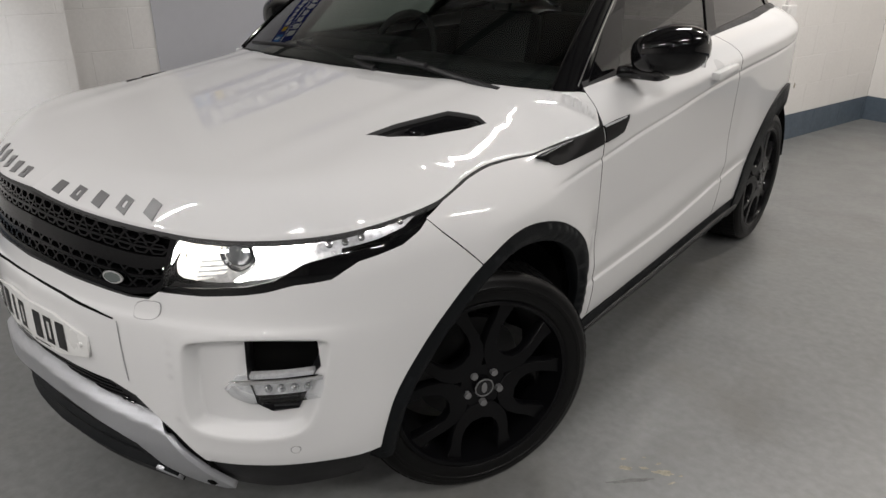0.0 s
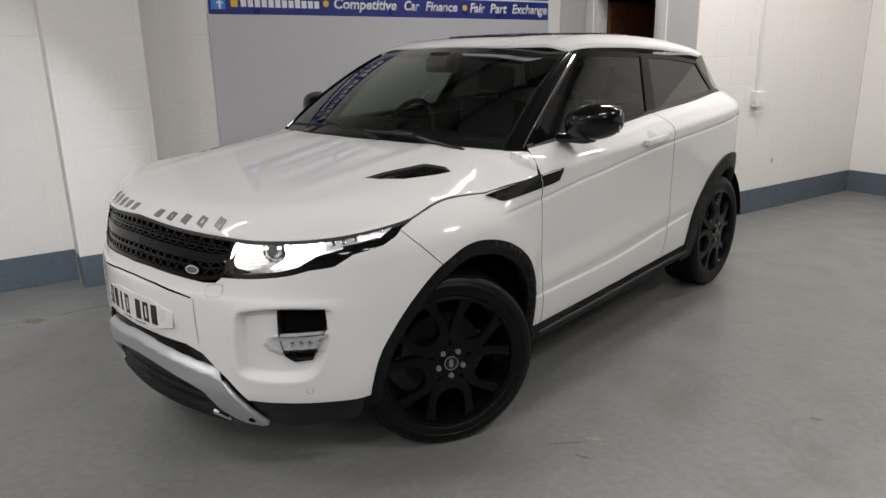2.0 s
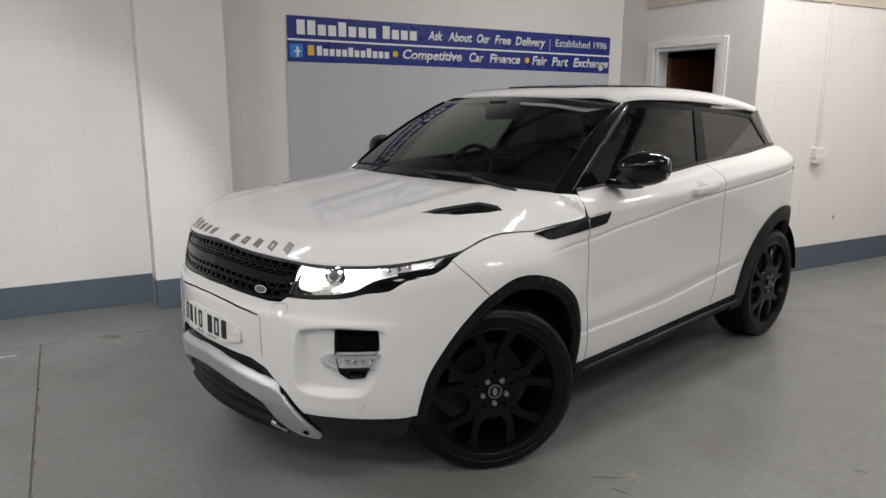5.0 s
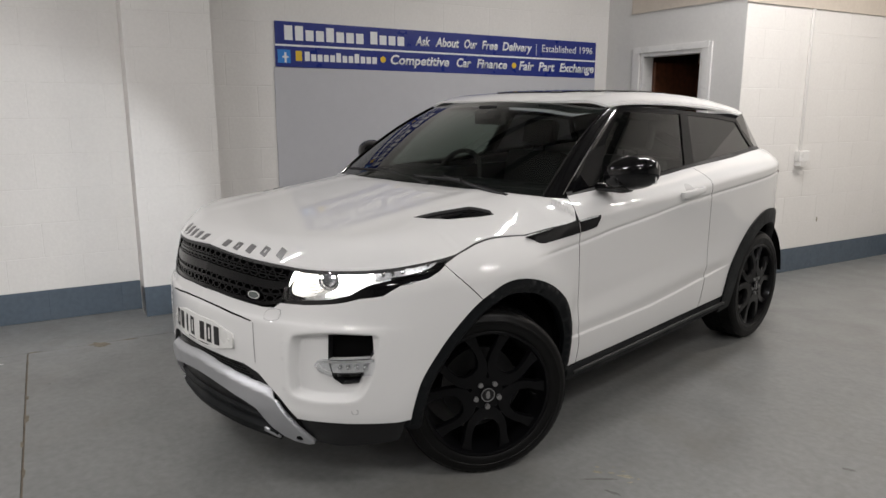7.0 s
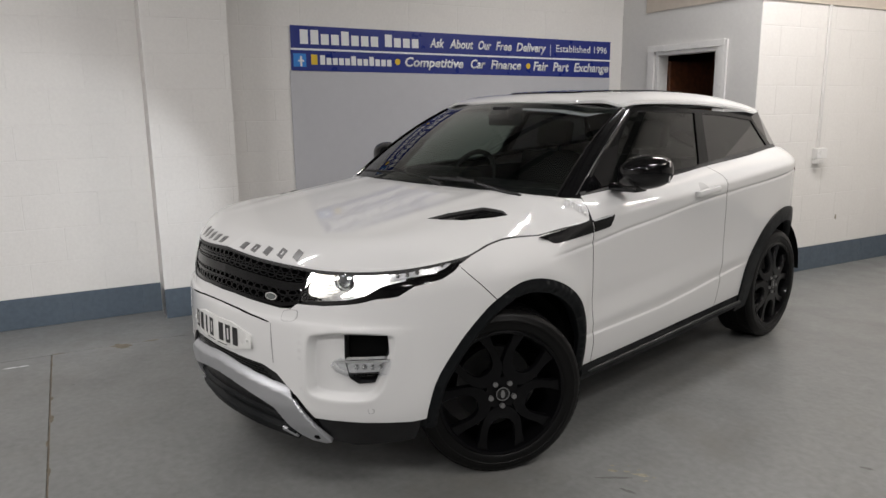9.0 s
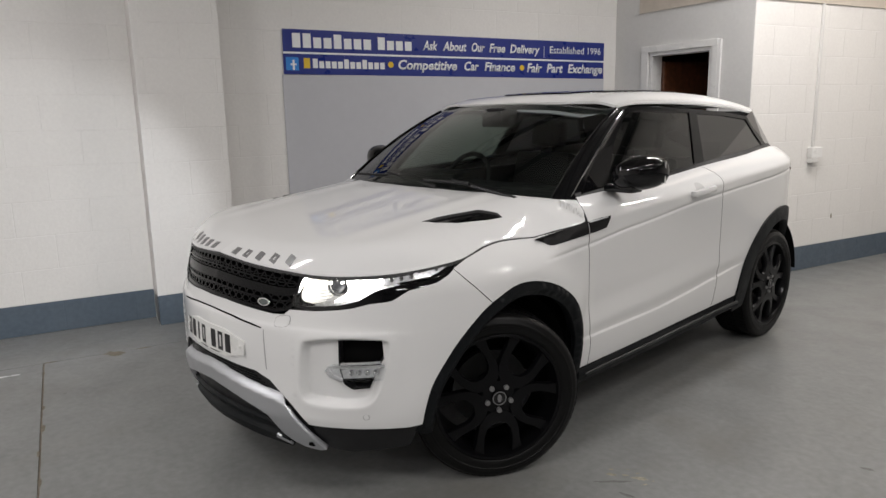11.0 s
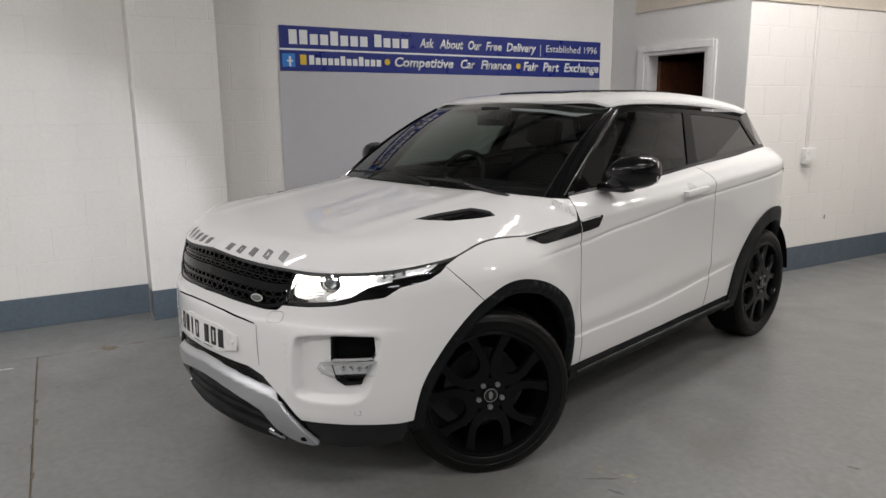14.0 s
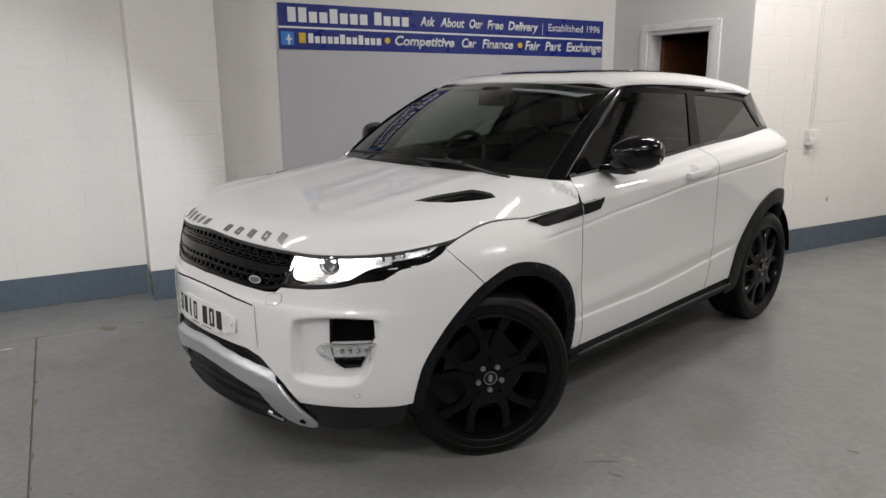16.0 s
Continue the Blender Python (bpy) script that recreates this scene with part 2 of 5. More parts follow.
def skin(s, z, out=0.0):
    """The car's left flank and half front and back: s runs round it from the middle of the nose, z is the height."""
    x, y = PLAN_X(s), PLAN_Y(s)
    e = 0.004
    dx, dy = PLAN_X(s + e) - PLAN_X(s - e), PLAN_Y(s + e) - PLAN_Y(s - e)
    if s < e:
        dx, dy = 1.0, 0.0
    k = math.hypot(dx, dy)
    d = out - inset(s, z)
    # bulge round the front wheel
    if 0.9 < s < 2.2:
        r = math.hypot(s - 1.485, z - 0.362)
        d += 0.020 * math.exp(-(max(r - 0.50, 0.0) / 0.10) ** 2) * step01(z, 0.42, 0.72) * step01(s, 1.05, 1.38) * (1 - step01(s, 1.86, 2.0))
    return Vector((max(x + dy / k * d, 0.0), y - dx / k * d, z))


EDGE_Z = soft_line([0, 0.45, 0.60, 0.80, 1.0, 1.22, 1.28, 1.36, 1.47, 1.57, 1.66, 1.80, 1.94, 1.962, 1.978, 2.0], [0.982, 0.954, 0.947, 0.952, 0.966, 0.984, 0.996, 1.012, 1.021, 1.018, 1.012, 1.03, 1.046, 1.056, 1.088, 1.132])
BONNET_MID = spline([-0.85, -0.7, -0.5, -0.2, 0.1, 0.4], [0.985, 1.024, 1.060, 1.102, 1.141, 1.180])


def bonnet_edge(s):
    return skin(s, EDGE_Z(s))


EDGE = [bonnet_edge(2.0 * i / 200) for i in range(201)]
EDGE_XY = np.array([(p.x, p.y) for p in EDGE])
EDGE_H = [p.z for p in EDGE]


def bonnet(x, y):
    """The bonnet's height, rolled down to its shut line."""
    x = abs(x)
    full = BONNET_MID(y) - 0.024 * step01(x, 0.2, 0.95) * step01(y, -0.35, 0.55) - 0.008 * (x / 0.63) ** 2 + 0.005 * math.exp(-((x - 0.5) / 0.06) ** 2) * step01(y, -0.6, -0.2)
    a, b = EDGE_XY[:-1], EDGE_XY[1:]
    p = np.array((x, y))
    t = np.clip(((p - a) * (b - a)).sum(1) / ((b - a) ** 2).sum(1), 0, 1)
    dist = np.hypot(*(a + (b - a) * t[:, None] - p).T)
    i = int(dist.argmin())
    low = EDGE_H[i] + (EDGE_H[i + 1] - EDGE_H[i]) * t[i]
    flank = step01(y, -0.5, -0.1) * (1 - 0.35 * step01(y, 0.3, 0.55))  # the roll is wider along the wings than at the nose
    reach = 0.16 + 0.11 * flank
    k = max(0.0, 1 - dist[i] / reach)
    return full - (full - low) * k ** (3.2 - 1.1 * flank)


def screen(u, v):
    """The windscreen: u from -1 to 1 across, v from 0 at the cowl to 1 at the roof."""
    a = Vector((0.795 * u, 0.30 + 0.19 * u * u, 1.175 - 0.03 * u * u))
    b = Vector((0.665 * u, 1.065 + 0.085 * u * u, 1.578 - 0.036 * u * u))
    p = a.lerp(b, v)
    bulge = 0.03 * 4 * v * (1 - v)
    return p + Vector((0, -0.47 * bulge, 0.88 * bulge))


def side_glass(y, z, out=0.0):
    return Vector((0.80 - (z - 1.2) * 0.40 + out - 0.04 * max(0.0, y - 1.9) ** 2 + 0.02 * (0.0625 - (z - 1.33) ** 2), y, z + out * 0.4))


ROOF_MID = spline([1.0, 1.2, 1.5, 2.0, 2.5, 3.0], [1.560, 1.614, 1.643, 1.640, 1.606, 1.54])
ROOF_HALF = soft_line([1.0, 1.3, 2.0, 2.5, 2.75, 3.0], [0.675, 0.668, 0.676, 0.682, 0.68, 0.65])
ROOF_EDGE = soft_line([1.0, 1.15, 1.3, 1.83, 2.31, 2.68, 3.0], [1.535, 1.545, 1.556, 1.544, 1.516, 1.480, 1.45])


def roof(x, y):
    k = min(abs(x) / ROOF_HALF(y), 1.0)
    top, low = ROOF_MID(y) - 0.02 * k * k, ROOF_EDGE(y)
    return top - (top - low) * step01(k, 0.80, 1.12) if k > 0.8 else top

# ---- building tools ----
def thing(name, m=None, **tags):
    ob = new(name)
    ob.empty_display_size = 0.1
    ob.matrix_world = m if m else Matrix()
    return tagged(ob, **tags)


def mesh_part(name, verts, faces, mat, parent=None, label="", normals=None, smooth=False):
    me = bpy.data.meshes.new(name)
    me.from_pydata([tuple(v) for v in verts], [], faces)
    me.materials.append(mat)
    if smooth or normals:
        me.shade_smooth()
    if normals:
        me.normals_split_custom_set_from_vertices([tuple(n) for n in normals])
    ob = new(name, me)
    ob.parent = parent
    return tagged(ob, label=label)


def part(name, bm, mat, parent=None, label="", smooth=False):
    me = bpy.data.meshes.new(name)
    bmesh.ops.recalc_face_normals(bm, faces=bm.faces)
    bm.to_mesh(me)
    bm.free()
    me.materials.append(mat)
    if smooth:
        me.shade_smooth()
        me.set_sharp_from_angle(angle=radians(38))
    ob = new(name, me)
    ob.parent = parent
    return tagged(ob, label=label)


def add_box(bm, a, b, bevel=0.0, m=None):
    made = bmesh.ops.create_cube(bm, size=1)["verts"]
    for v in made:
        v.co = Vector([(a[i] + b[i]) / 2 + v.co[i] * (b[i] - a[i]) for i in range(3)])
    if bevel:
        edges = list({e for v in made for e in v.link_edges})
        out = bmesh.ops.bevel(bm, geom=edges, offset=bevel, segments=2, affect="EDGES", profile=0.6)
        made = list({v for f in out["faces"] for v in f.verts} | {v for v in made if v.is_valid})
    if m:
        bmesh.ops.transform(bm, matrix=m, verts=made)
    return made


def box(a, b, bevel=0.0, m=None):
    bm = bmesh.new()
    add_box(bm, a, b, bevel, m)
    return bm


def add_rod(bm, a, b, r, r2=None, sides=14, caps=True):
    a, b = Vector(a), Vector(b)
    turn = (b - a).to_track_quat("Z", "Y").to_matrix().to_4x4()
    made = bmesh.ops.create_cone(bm, cap_ends=caps, segments=sides, radius1=r, radius2=r if r2 is None else r2, depth=(b - a).length)["verts"]
    bmesh.ops.transform(bm, matrix=Matrix.Translation((a + b) / 2) @ turn, verts=made)
    return made


def add_tube(bm, pts, r, sides=10, closed=False):
    """A round bar along a line of points."""
    rings = []
    n = len(pts)
    for i, p in enumerate(pts):
        a, b = (pts[(i - 1) % n], pts[(i + 1) % n]) if closed else (pts[max(i - 1, 0)], pts[min(i + 1, n - 1)])
        turn = (b - a).to_track_quat("Z", "Y").to_matrix()
        rings.append([bm.verts.new(p + turn @ Vector((r * math.cos(2 * math.pi * j / sides), r * math.sin(2 * math.pi * j / sides), 0))) for j in range(sides)])
    for i in range(n if closed else n - 1):
        p, q = rings[i], rings[(i + 1) % n]
        for j in range(sides):
            bm.faces.new((p[j], p[(j + 1) % sides], q[(j + 1) % sides], q[j]))
    if not closed:
        bm.faces.new(rings[0])
        bm.faces.new(rings[-1])


def inward(line, d):
    """A closed or open line moved to its left by d."""
    out = []
    for i in range(len(line)):
        a, b = line[max(i - 1, 0)], line[min(i + 1, len(line) - 1)]
        tx, ty = b[0] - a[0], b[1] - a[1]
        k = math.hypot(tx, ty) or 1
        out.append((line[i][0] - ty / k * d, line[i][1] + tx / k * d))
    return out


def add_turned(bm, profile, sides=64, axis="x"):
    """A body of rotation from (radius, along) pairs, closed into a loop."""
    rings = []
    for i in range(sides):
        a = 2 * math.pi * i / sides
        c, s = math.cos(a), math.sin(a)
        rings.append([bm.verts.new((h, r * c, r * s)) for r, h in profile])
    k = len(profile)
    for i in range(sides):
        p, q = rings[i], rings[(i + 1) % sides]
        for j in range(k):
            bm.faces.new((p[j], p[(j + 1) % k], q[(j + 1) % k], q[j]))


def inside(pts, poly):
    """Which of the points lie in the polygon."""
    x, y = pts[:, 0], pts[:, 1]
    hit = np.zeros(len(pts), bool)
    for (ax, ay), (bx, by) in zip(poly, poly[1:] + poly[:1]):
        if ay != by:
            hit ^= ((ay > y) != (by > y)) & (x < (bx - ax) * (y - ay) / (by - ay) + ax)
    return hit


def away(pts, poly):
    """Distance of the points from the polygon's line."""
    best = np.full(len(pts), 1e9)
    for a, b in zip(poly, poly[1:] + poly[:1]):
        a, b = np.array(a), np.array(b)
        k = max(((b - a) ** 2).sum(), 1e-12)
        t = np.clip(((pts - a) @ (b - a)) / k, 0, 1)
        best = np.minimum(best, np.hypot(*(a + t[:, None] * (b - a) - pts).T))
    return best


def stepped(poly, step):
    out = []
    for a, b in zip(poly, poly[1:] + poly[:1]):
        k = max(1, math.ceil(math.hypot(b[0] - a[0], b[1] - a[1]) / step))
        out += [(a[0] + (b[0] - a[0]) * i / k, a[1] + (b[1] - a[1]) * i / k) for i in range(k)]
    return out


def rounded(poly, times=2):
    """Cuts the corners of a closed line, for soft outlines."""
    for _ in range(times):
        poly = [(p[0] * w + q[0] * (1 - w), p[1] * w + q[1] * (1 - w)) for p, q in zip(poly, poly[1:] + poly[:1]) for w in (0.75, 0.25)]
    return poly


def sheet(outline, step, holes=(), guides=()):
    """Triangles that fill an outline with holes; their edges follow the guide lines."""
    from mathutils.geometry import delaunay_2d_cdt
    loops = [stepped(list(p), step) for p in (outline, *holes)]
    pts, edges = [], []
    for loop in loops:
        n = len(pts)
        pts += loop
        edges += [(n + i, n + (i + 1) % len(loop)) for i in range(len(loop))]
    lo, hi = np.min(loops[0], 0), np.max(loops[0], 0)
    rows = []
    for j in range(int((hi[1] - lo[1]) / (step * 0.866)) + 2):
        xs = np.arange(lo[0] + (j % 2) * step / 2, hi[0] + step, step)
        rows.append(np.column_stack([xs, np.full(len(xs), lo[1] + j * step * 0.866)]))
    grid = np.vstack(rows)
    keep = inside(grid, loops[0]) & (away(grid, loops[0]) > step * 0.5)
    for loop in loops[1:]:
        keep &= ~inside(grid, loop) & (away(grid, loop) > step * 0.5)
    for line in guides:
        fine = []
        for a, b in zip(line, line[1:]):
            k = max(1, math.ceil(math.hypot(b[0] - a[0], b[1] - a[1]) / step))
            fine += [(a[0] + (b[0] - a[0]) * i / k, a[1] + (b[1] - a[1]) * i / k) for i in range(k)]
        fine = np.array(fine + [line[-1]])
        good = inside(fine, loops[0]) & (away(fine, loops[0]) > step * 0.25)
        for loop in loops[1:]:
            good &= ~inside(fine, loop) & (away(fine, loop) > step * 0.25)
        n = len(pts)
        at = {}
        for i in range(len(fine)):
            if good[i]:
                at[i] = len(pts)
                pts.append(tuple(fine[i].tolist()))
        edges += [(at[i], at[i + 1]) for i in range(len(fine) - 1) if good[i] and good[i + 1]]
        near = np.full(len(grid), 1e9)
        for a, b in zip(fine, fine[1:]):
            k = max(((b - a) ** 2).sum(), 1e-12)
            t = np.clip(((grid - a) @ (b - a)) / k, 0, 1)
            near = np.minimum(near, np.hypot(*(a + t[:, None] * (b - a) - grid).T))
        keep &= near > step * 0.5
    pts += [tuple(p) for p in grid[keep].tolist()]
    verts, _, tris, *_ = delaunay_2d_cdt([Vector(p) for p in pts], edges, [], 0, 1e-7)
    v2 = np.array([tuple(v) for v in verts])
    t3 = np.array([f for f in tris if len(f) == 3])
    mid = v2[t3].mean(1)
    ok = inside(mid, loops[0])
    for loop in loops[1:]:
        ok &= ~inside(mid, loop)
    a, b, c = v2[t3[:, 0]], v2[t3[:, 1]], v2[t3[:, 2]]
    turn = (b[:, 0] - a[:, 0]) * (c[:, 1] - a[:, 1]) - (b[:, 1] - a[:, 1]) * (c[:, 0] - a[:, 0])
    faces = [tuple(f) if w > 0 else (f[0], f[2], f[1]) for f, w, k in zip(t3.tolist(), turn, ok) if k and abs(w) > 1e-10]
    return v2.tolist(), faces


def panel(name, outline, form, mat, parent, label="", step=0.022, holes=(), depth=0.012, mirror=False, back=False, guides=()):
    """A pressed panel: the outline filled, laid on the form, with its edge turned in by depth (back: closed behind)."""
    flat, tris = sheet(outline, step, holes, guides)
    pos = [form(*p) for p in flat]
    e = 0.002
    nor = []
    for u, v in flat:
        nor.append((form(u + e, v) - form(u - e, v)).cross(form(u, v + e) - form(u, v - e)).normalized())
    if mirror:
        flip = lambda p: Vector((-p.x, p.y, p.z))
        pos, nor = [flip(p) for p in pos], [flip(p) for p in nor]
        tris = [f[::-1] for f in tris]
    faces, verts, normals = list(tris), list(pos), list(nor)
    if depth:
        count = {}
        for f in tris:
            for a, b in ((f[0], f[1]), (f[1], f[2]), (f[2], f[0])):
                count[(a, b)] = 1
        rim = [(a, b) for a, b in count if (b, a) not in count]
        side = {}
        for a, b in rim:
            face_n = (pos[b] - pos[a]).cross(nor[a])
            for i in (a, b):
                side[i] = side.get(i, Vector()) + face_n
        at = {}
        for i, n in side.items():
            n = n.normalized()
            at[i] = len(verts)
            verts += [pos[i], pos[i] - nor[i] * depth]
            normals += [(n + nor[i] * 0.8).normalized(), n]
        faces += [(b_, a_, a_ + 1, b_ + 1) for a_, b_ in ((at[a], at[b]) for a, b in rim)]
        if back:
            n0 = len(verts)
            verts += [p - n * depth for p, n in zip(pos, nor)]
            normals += [-n for n in nor]
            faces += [tuple(n0 + i for i in f[::-1]) for f in tris]
    ob = mesh_part(name, verts, faces, mat, parent, label, normals)
    if mat is WHITE and depth and name not in ("roof", "washer_cover"):  # the turned-in edge is coloured dark for the shade in the shut line
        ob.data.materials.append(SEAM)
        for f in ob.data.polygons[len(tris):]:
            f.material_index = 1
    return ob


def both(name, outline, form, mat, parent, label="", **more):
    far = {**more, "step": max(more.get("step", 0.022), 0.028)}
    return [panel(name, outline, form, mat, parent, label, mirror=k, **(far if k else more)) for k in (False, True)]


def on_skin(out=0.0):
    def form(s, z):
        p = skin(abs(s), z, out)
        return Vector((-p.x, p.y, p.z)) if s < 0 else p
    return form


def two_sided(half):
    """A half outline from the middle line out and back to it, closed by its mirror."""
    return list(half) + [(-x, z) for x, z in half[::-1] if abs(x) > 1e-6]


def oval(c, rx, ry, a0=0, a1=360, n=40):
    return [(c[0] + rx * math.cos(radians(a0 + (a1 - a0) * i / n)), c[1] + ry * math.sin(radians(a0 + (a1 - a0) * i / n))) for i in range(n + 1)]

# ---- hall: floor, walls, ceiling ----
FACE, PIER, ANNEX = -2.535, -2.275, -0.87  # sign wall, its pier, the annex's front wall
ANNEX_U, END_U, BACK_U, FAR_N, HIGH = 3.885, 6.62, -9.5, 12.5, 4.1
COURSE, BLOCK_L = 0.246, 0.487


def setting(name, a, b, mat, label, m=ROOM):
    ob = part(name, box(a, b), mat, None, label)
    ob.matrix_world = m
    return tagged(ob, kind="structure")


floor = setting("floor", (-3.2, BACK_U - 0.3, -0.12), (FAR_N + 0.3, END_U + 0.3, -0.006), DIRT, "grey painted concrete hall floor with dirty joints")
JOINT_N, JOINT_U = -1.80, -1.53
for a, b in (((-2.75, BACK_U - 0.2), (JOINT_N - 0.005, END_U + 0.2)), ((JOINT_N + 0.004, BACK_U - 0.2), (FAR_N + 0.2, JOINT_U - 0.004)), ((JOINT_N + 0.004, JOINT_U + 0.005), (FAR_N + 0.2, END_U + 0.2))):
    slab = part("slab", box((*a, -0.1), (*b, 0.0), 0.002), FLOOR, floor)
    slab.matrix_parent_inverse = Matrix()
wall_sign = setting("wall_sign", (FACE - 0.2, BACK_U, -0.05), (FACE - 0.004, END_U, HIGH), MORTAR, "white painted blockwork wall with a blue-grey band")
wall_annex_front = setting("wall_annex_front", (ANNEX - 0.15, ANNEX_U + 0.004, -0.05), (ANNEX - 0.004, END_U, 3.0), MORTAR, "white painted blockwork front of the annex")
wall_end = setting("wall_end", (ANNEX, END_U, -0.05), (FAR_N, END_U + 0.15, 2.3), BLOCK, "white painted end wall of the hall")
# unseen upper part, added to set the tone mirrored in the side windows
setting("wall_end_cladding", (FACE, END_U + 0.03, 2.3), (FAR_N, END_U + 0.13, HIGH), PALE_SHEET, "unseen pale sheet added above the end wall for the window reflections")
wall_back = setting("wall_back", (FACE - 0.2, BACK_U - 0.15, -0.05), (FAR_N, BACK_U, HIGH), BLOCK, "white painted wall behind the car")
# invented wall out of view, kept grey so the car mirrors less light
wall_far = setting("wall_far", (FAR_N, BACK_U - 0.15, -0.05), (FAR_N + 0.15, END_U + 0.15, HIGH), CLADDING, "unseen grey long wall of the hall, added to darken reflections")
setting("baseboard", (ANNEX, END_U - 0.006, 0.0), (FAR_N, END_U - 0.001, 0.228), BAND, "blue-grey painted band along the end wall")
pier = setting("pier", (FACE - 0.004, -0.763, -0.05), (PIER - 0.004, -0.168, HIGH), MORTAR, "white painted blockwork pier")
for i, (a, b) in enumerate((((FACE - 0.0045, -2.6), (FACE - 0.003, ANNEX_U)), ((PIER - 0.0045, -0.76), (PIER - 0.003, -0.17)), ((ANNEX - 0.0045, ANNEX_U + 0.01), (ANNEX - 0.003, END_U)))):
    setting("trim", (*a, 0.0), (*b, 0.2265), BAND_JOINT, "blue-grey painted joints along the foot of the wall")
DOOR_A, DOOR_B, DOOR_H = -2.045, -1.295, 2.05
side_wall = bmesh.new()
add_box(side_wall, (FACE - 0.004, ANNEX_U, -0.05), (DOOR_A, ANNEX_U + 0.12, 3.0))
add_box(side_wall, (DOOR_B, ANNEX_U, -0.05), (ANNEX - 0.004, ANNEX_U + 0.12, 3.0))
add_box(side_wall, (DOOR_A, ANNEX_U, DOOR_H), (DOOR_B, ANNEX_U + 0.12, 3.0))
wall_annex_side = part("wall_annex_side", side_wall, SHADED_PAINT, None, "pale painted side wall of the annex with a doorway")
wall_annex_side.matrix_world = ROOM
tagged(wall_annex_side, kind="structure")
setting("annex_floor", (FACE, ANNEX_U + 0.12, -0.05), (ANNEX - 0.15, END_U, 0.002), FLOOR, "dark floor inside the annex")
setting("annex_partition", (FACE, ANNEX_U + 1.3, 0.0), (ANNEX - 0.15, ANNEX_U + 1.36, 2.9), WOOD, "dark red-brown wooden partition inside the annex")
setting("annex_lining", (FACE + 0.004, ANNEX_U + 0.125, 0.0), (FACE + 0.05, ANNEX_U + 1.3, 2.9), WOOD, "dark wooden lining inside the annex")
annex_roof = setting("annex_roof", (FACE, ANNEX_U, 3.0), (ANNEX, END_U, 3.08), SHADED_PAINT, "flat roof over the annex")
fascia = thing("fascia", ROOM, label="beige painted fascia boards round the top of the annex", category="fascia")
part("board", box((-2.2, ANNEX_U - 0.012, 2.435), (ANNEX + 0.012, ANNEX_U - 0.001, 3.02), 0.002), FASCIA, fascia)
part("board", box((ANNEX + 0.001, ANNEX_U - 0.012, 2.40), (ANNEX + 0.012, END_U - 0.01, 3.02), 0.002), FASCIA, fascia)
# door frame: lining and architrave
door_1 = thing("door_1", ROOM, label="white door frame round an open dark doorway", kind="structure", category="doorway")
for a, b in (((DOOR_A - 0.10, -0.022, 0), (DOOR_A - 0.012, -0.001, DOOR_H + 0.06)), ((DOOR_B + 0.012, -0.022, 0), (DOOR_B + 0.075, -0.001, DOOR_H + 0.06)), ((DOOR_A - 0.10, -0.024, DOOR_H + 0.005), (DOOR_B + 0.075, -0.001, DOOR_H + 0.065)),
             ((DOOR_A - 0.002, -0.004, 0), (DOOR_A + 0.03, 0.13, DOOR_H)), ((DOOR_B - 0.03, -0.004, 0), (DOOR_B + 0.002, 0.13, DOOR_H)), ((DOOR_A, -0.006, DOOR_H - 0.03), (DOOR_B, 0.13, DOOR_H + 0.002))):
    part("architrave" if a[1] < -0.01 else "jamb", box((a[0], ANNEX_U + a[1], a[2]), (b[0], ANNEX_U + b[1], b[2]), 0.003), JOINERY, door_1)
part("door_leaf", box((DOOR_A + 0.03, ANNEX_U + 0.13, 0.01), (DOOR_A + 0.07, ANNEX_U + 0.80, 1.97), 0.003), WOOD, door_1, "dark red-brown wooden door standing open")
trunking = part("corner_trim", box((-1.235, ANNEX_U - 0.02, 0.0), (-1.19, ANNEX_U - 0.001, 2.11), 0.004), JOINERY, None, "white vertical timber strip beside the doorway")
trunking.matrix_world = ROOM
tagged(trunking, kind="structure")
ceiling = part("ceiling", box((FACE - 0.2, BACK_U - 0.15, HIGH), (FAR_N + 0.15, END_U + 0.15, HIGH + 0.1)), CEILING, None, "pale sheet cladding under the hall roof")
ceiling.matrix_world = ROOM
tagged(ceiling, kind="structure")
for i in range(13):  # purlins along the hall
    n = -2.0 + i * 1.15
    ob = part("purlin", box((n - 0.035, BACK_U, HIGH - 0.16), (n + 0.035, END_U, HIGH - 0.002), 0.004), STEEL, None, "dark grey steel purlin under the roof cladding")
    ob.matrix_world = ROOM
    tagged(ob, category="beam", group="purlins under the roof", kind="structure")
for u in (-8.2, -4.6, -1.0, 2.6, 6.0):
    ob = part("rafter", box((FACE, u - 0.07, HIGH - 0.34), (FAR_N, u + 0.07, HIGH - 0.165), 0.004), STEEL, None, "dark grey steel rafter across the hall")
    ob.matrix_world = ROOM
    tagged(ob, category="beam", group="rafters under the roof", kind="structure")
def steel_bar(name, a, b, r, label):
    bm = bmesh.new()
    add_rod(bm, a, b, r, sides=4)
    ob = part(name, bm, STEEL, None, label)
    ob.matrix_world = ROOM
    return tagged(ob, category="beam", group="steel framing of the end wall", kind="structure")


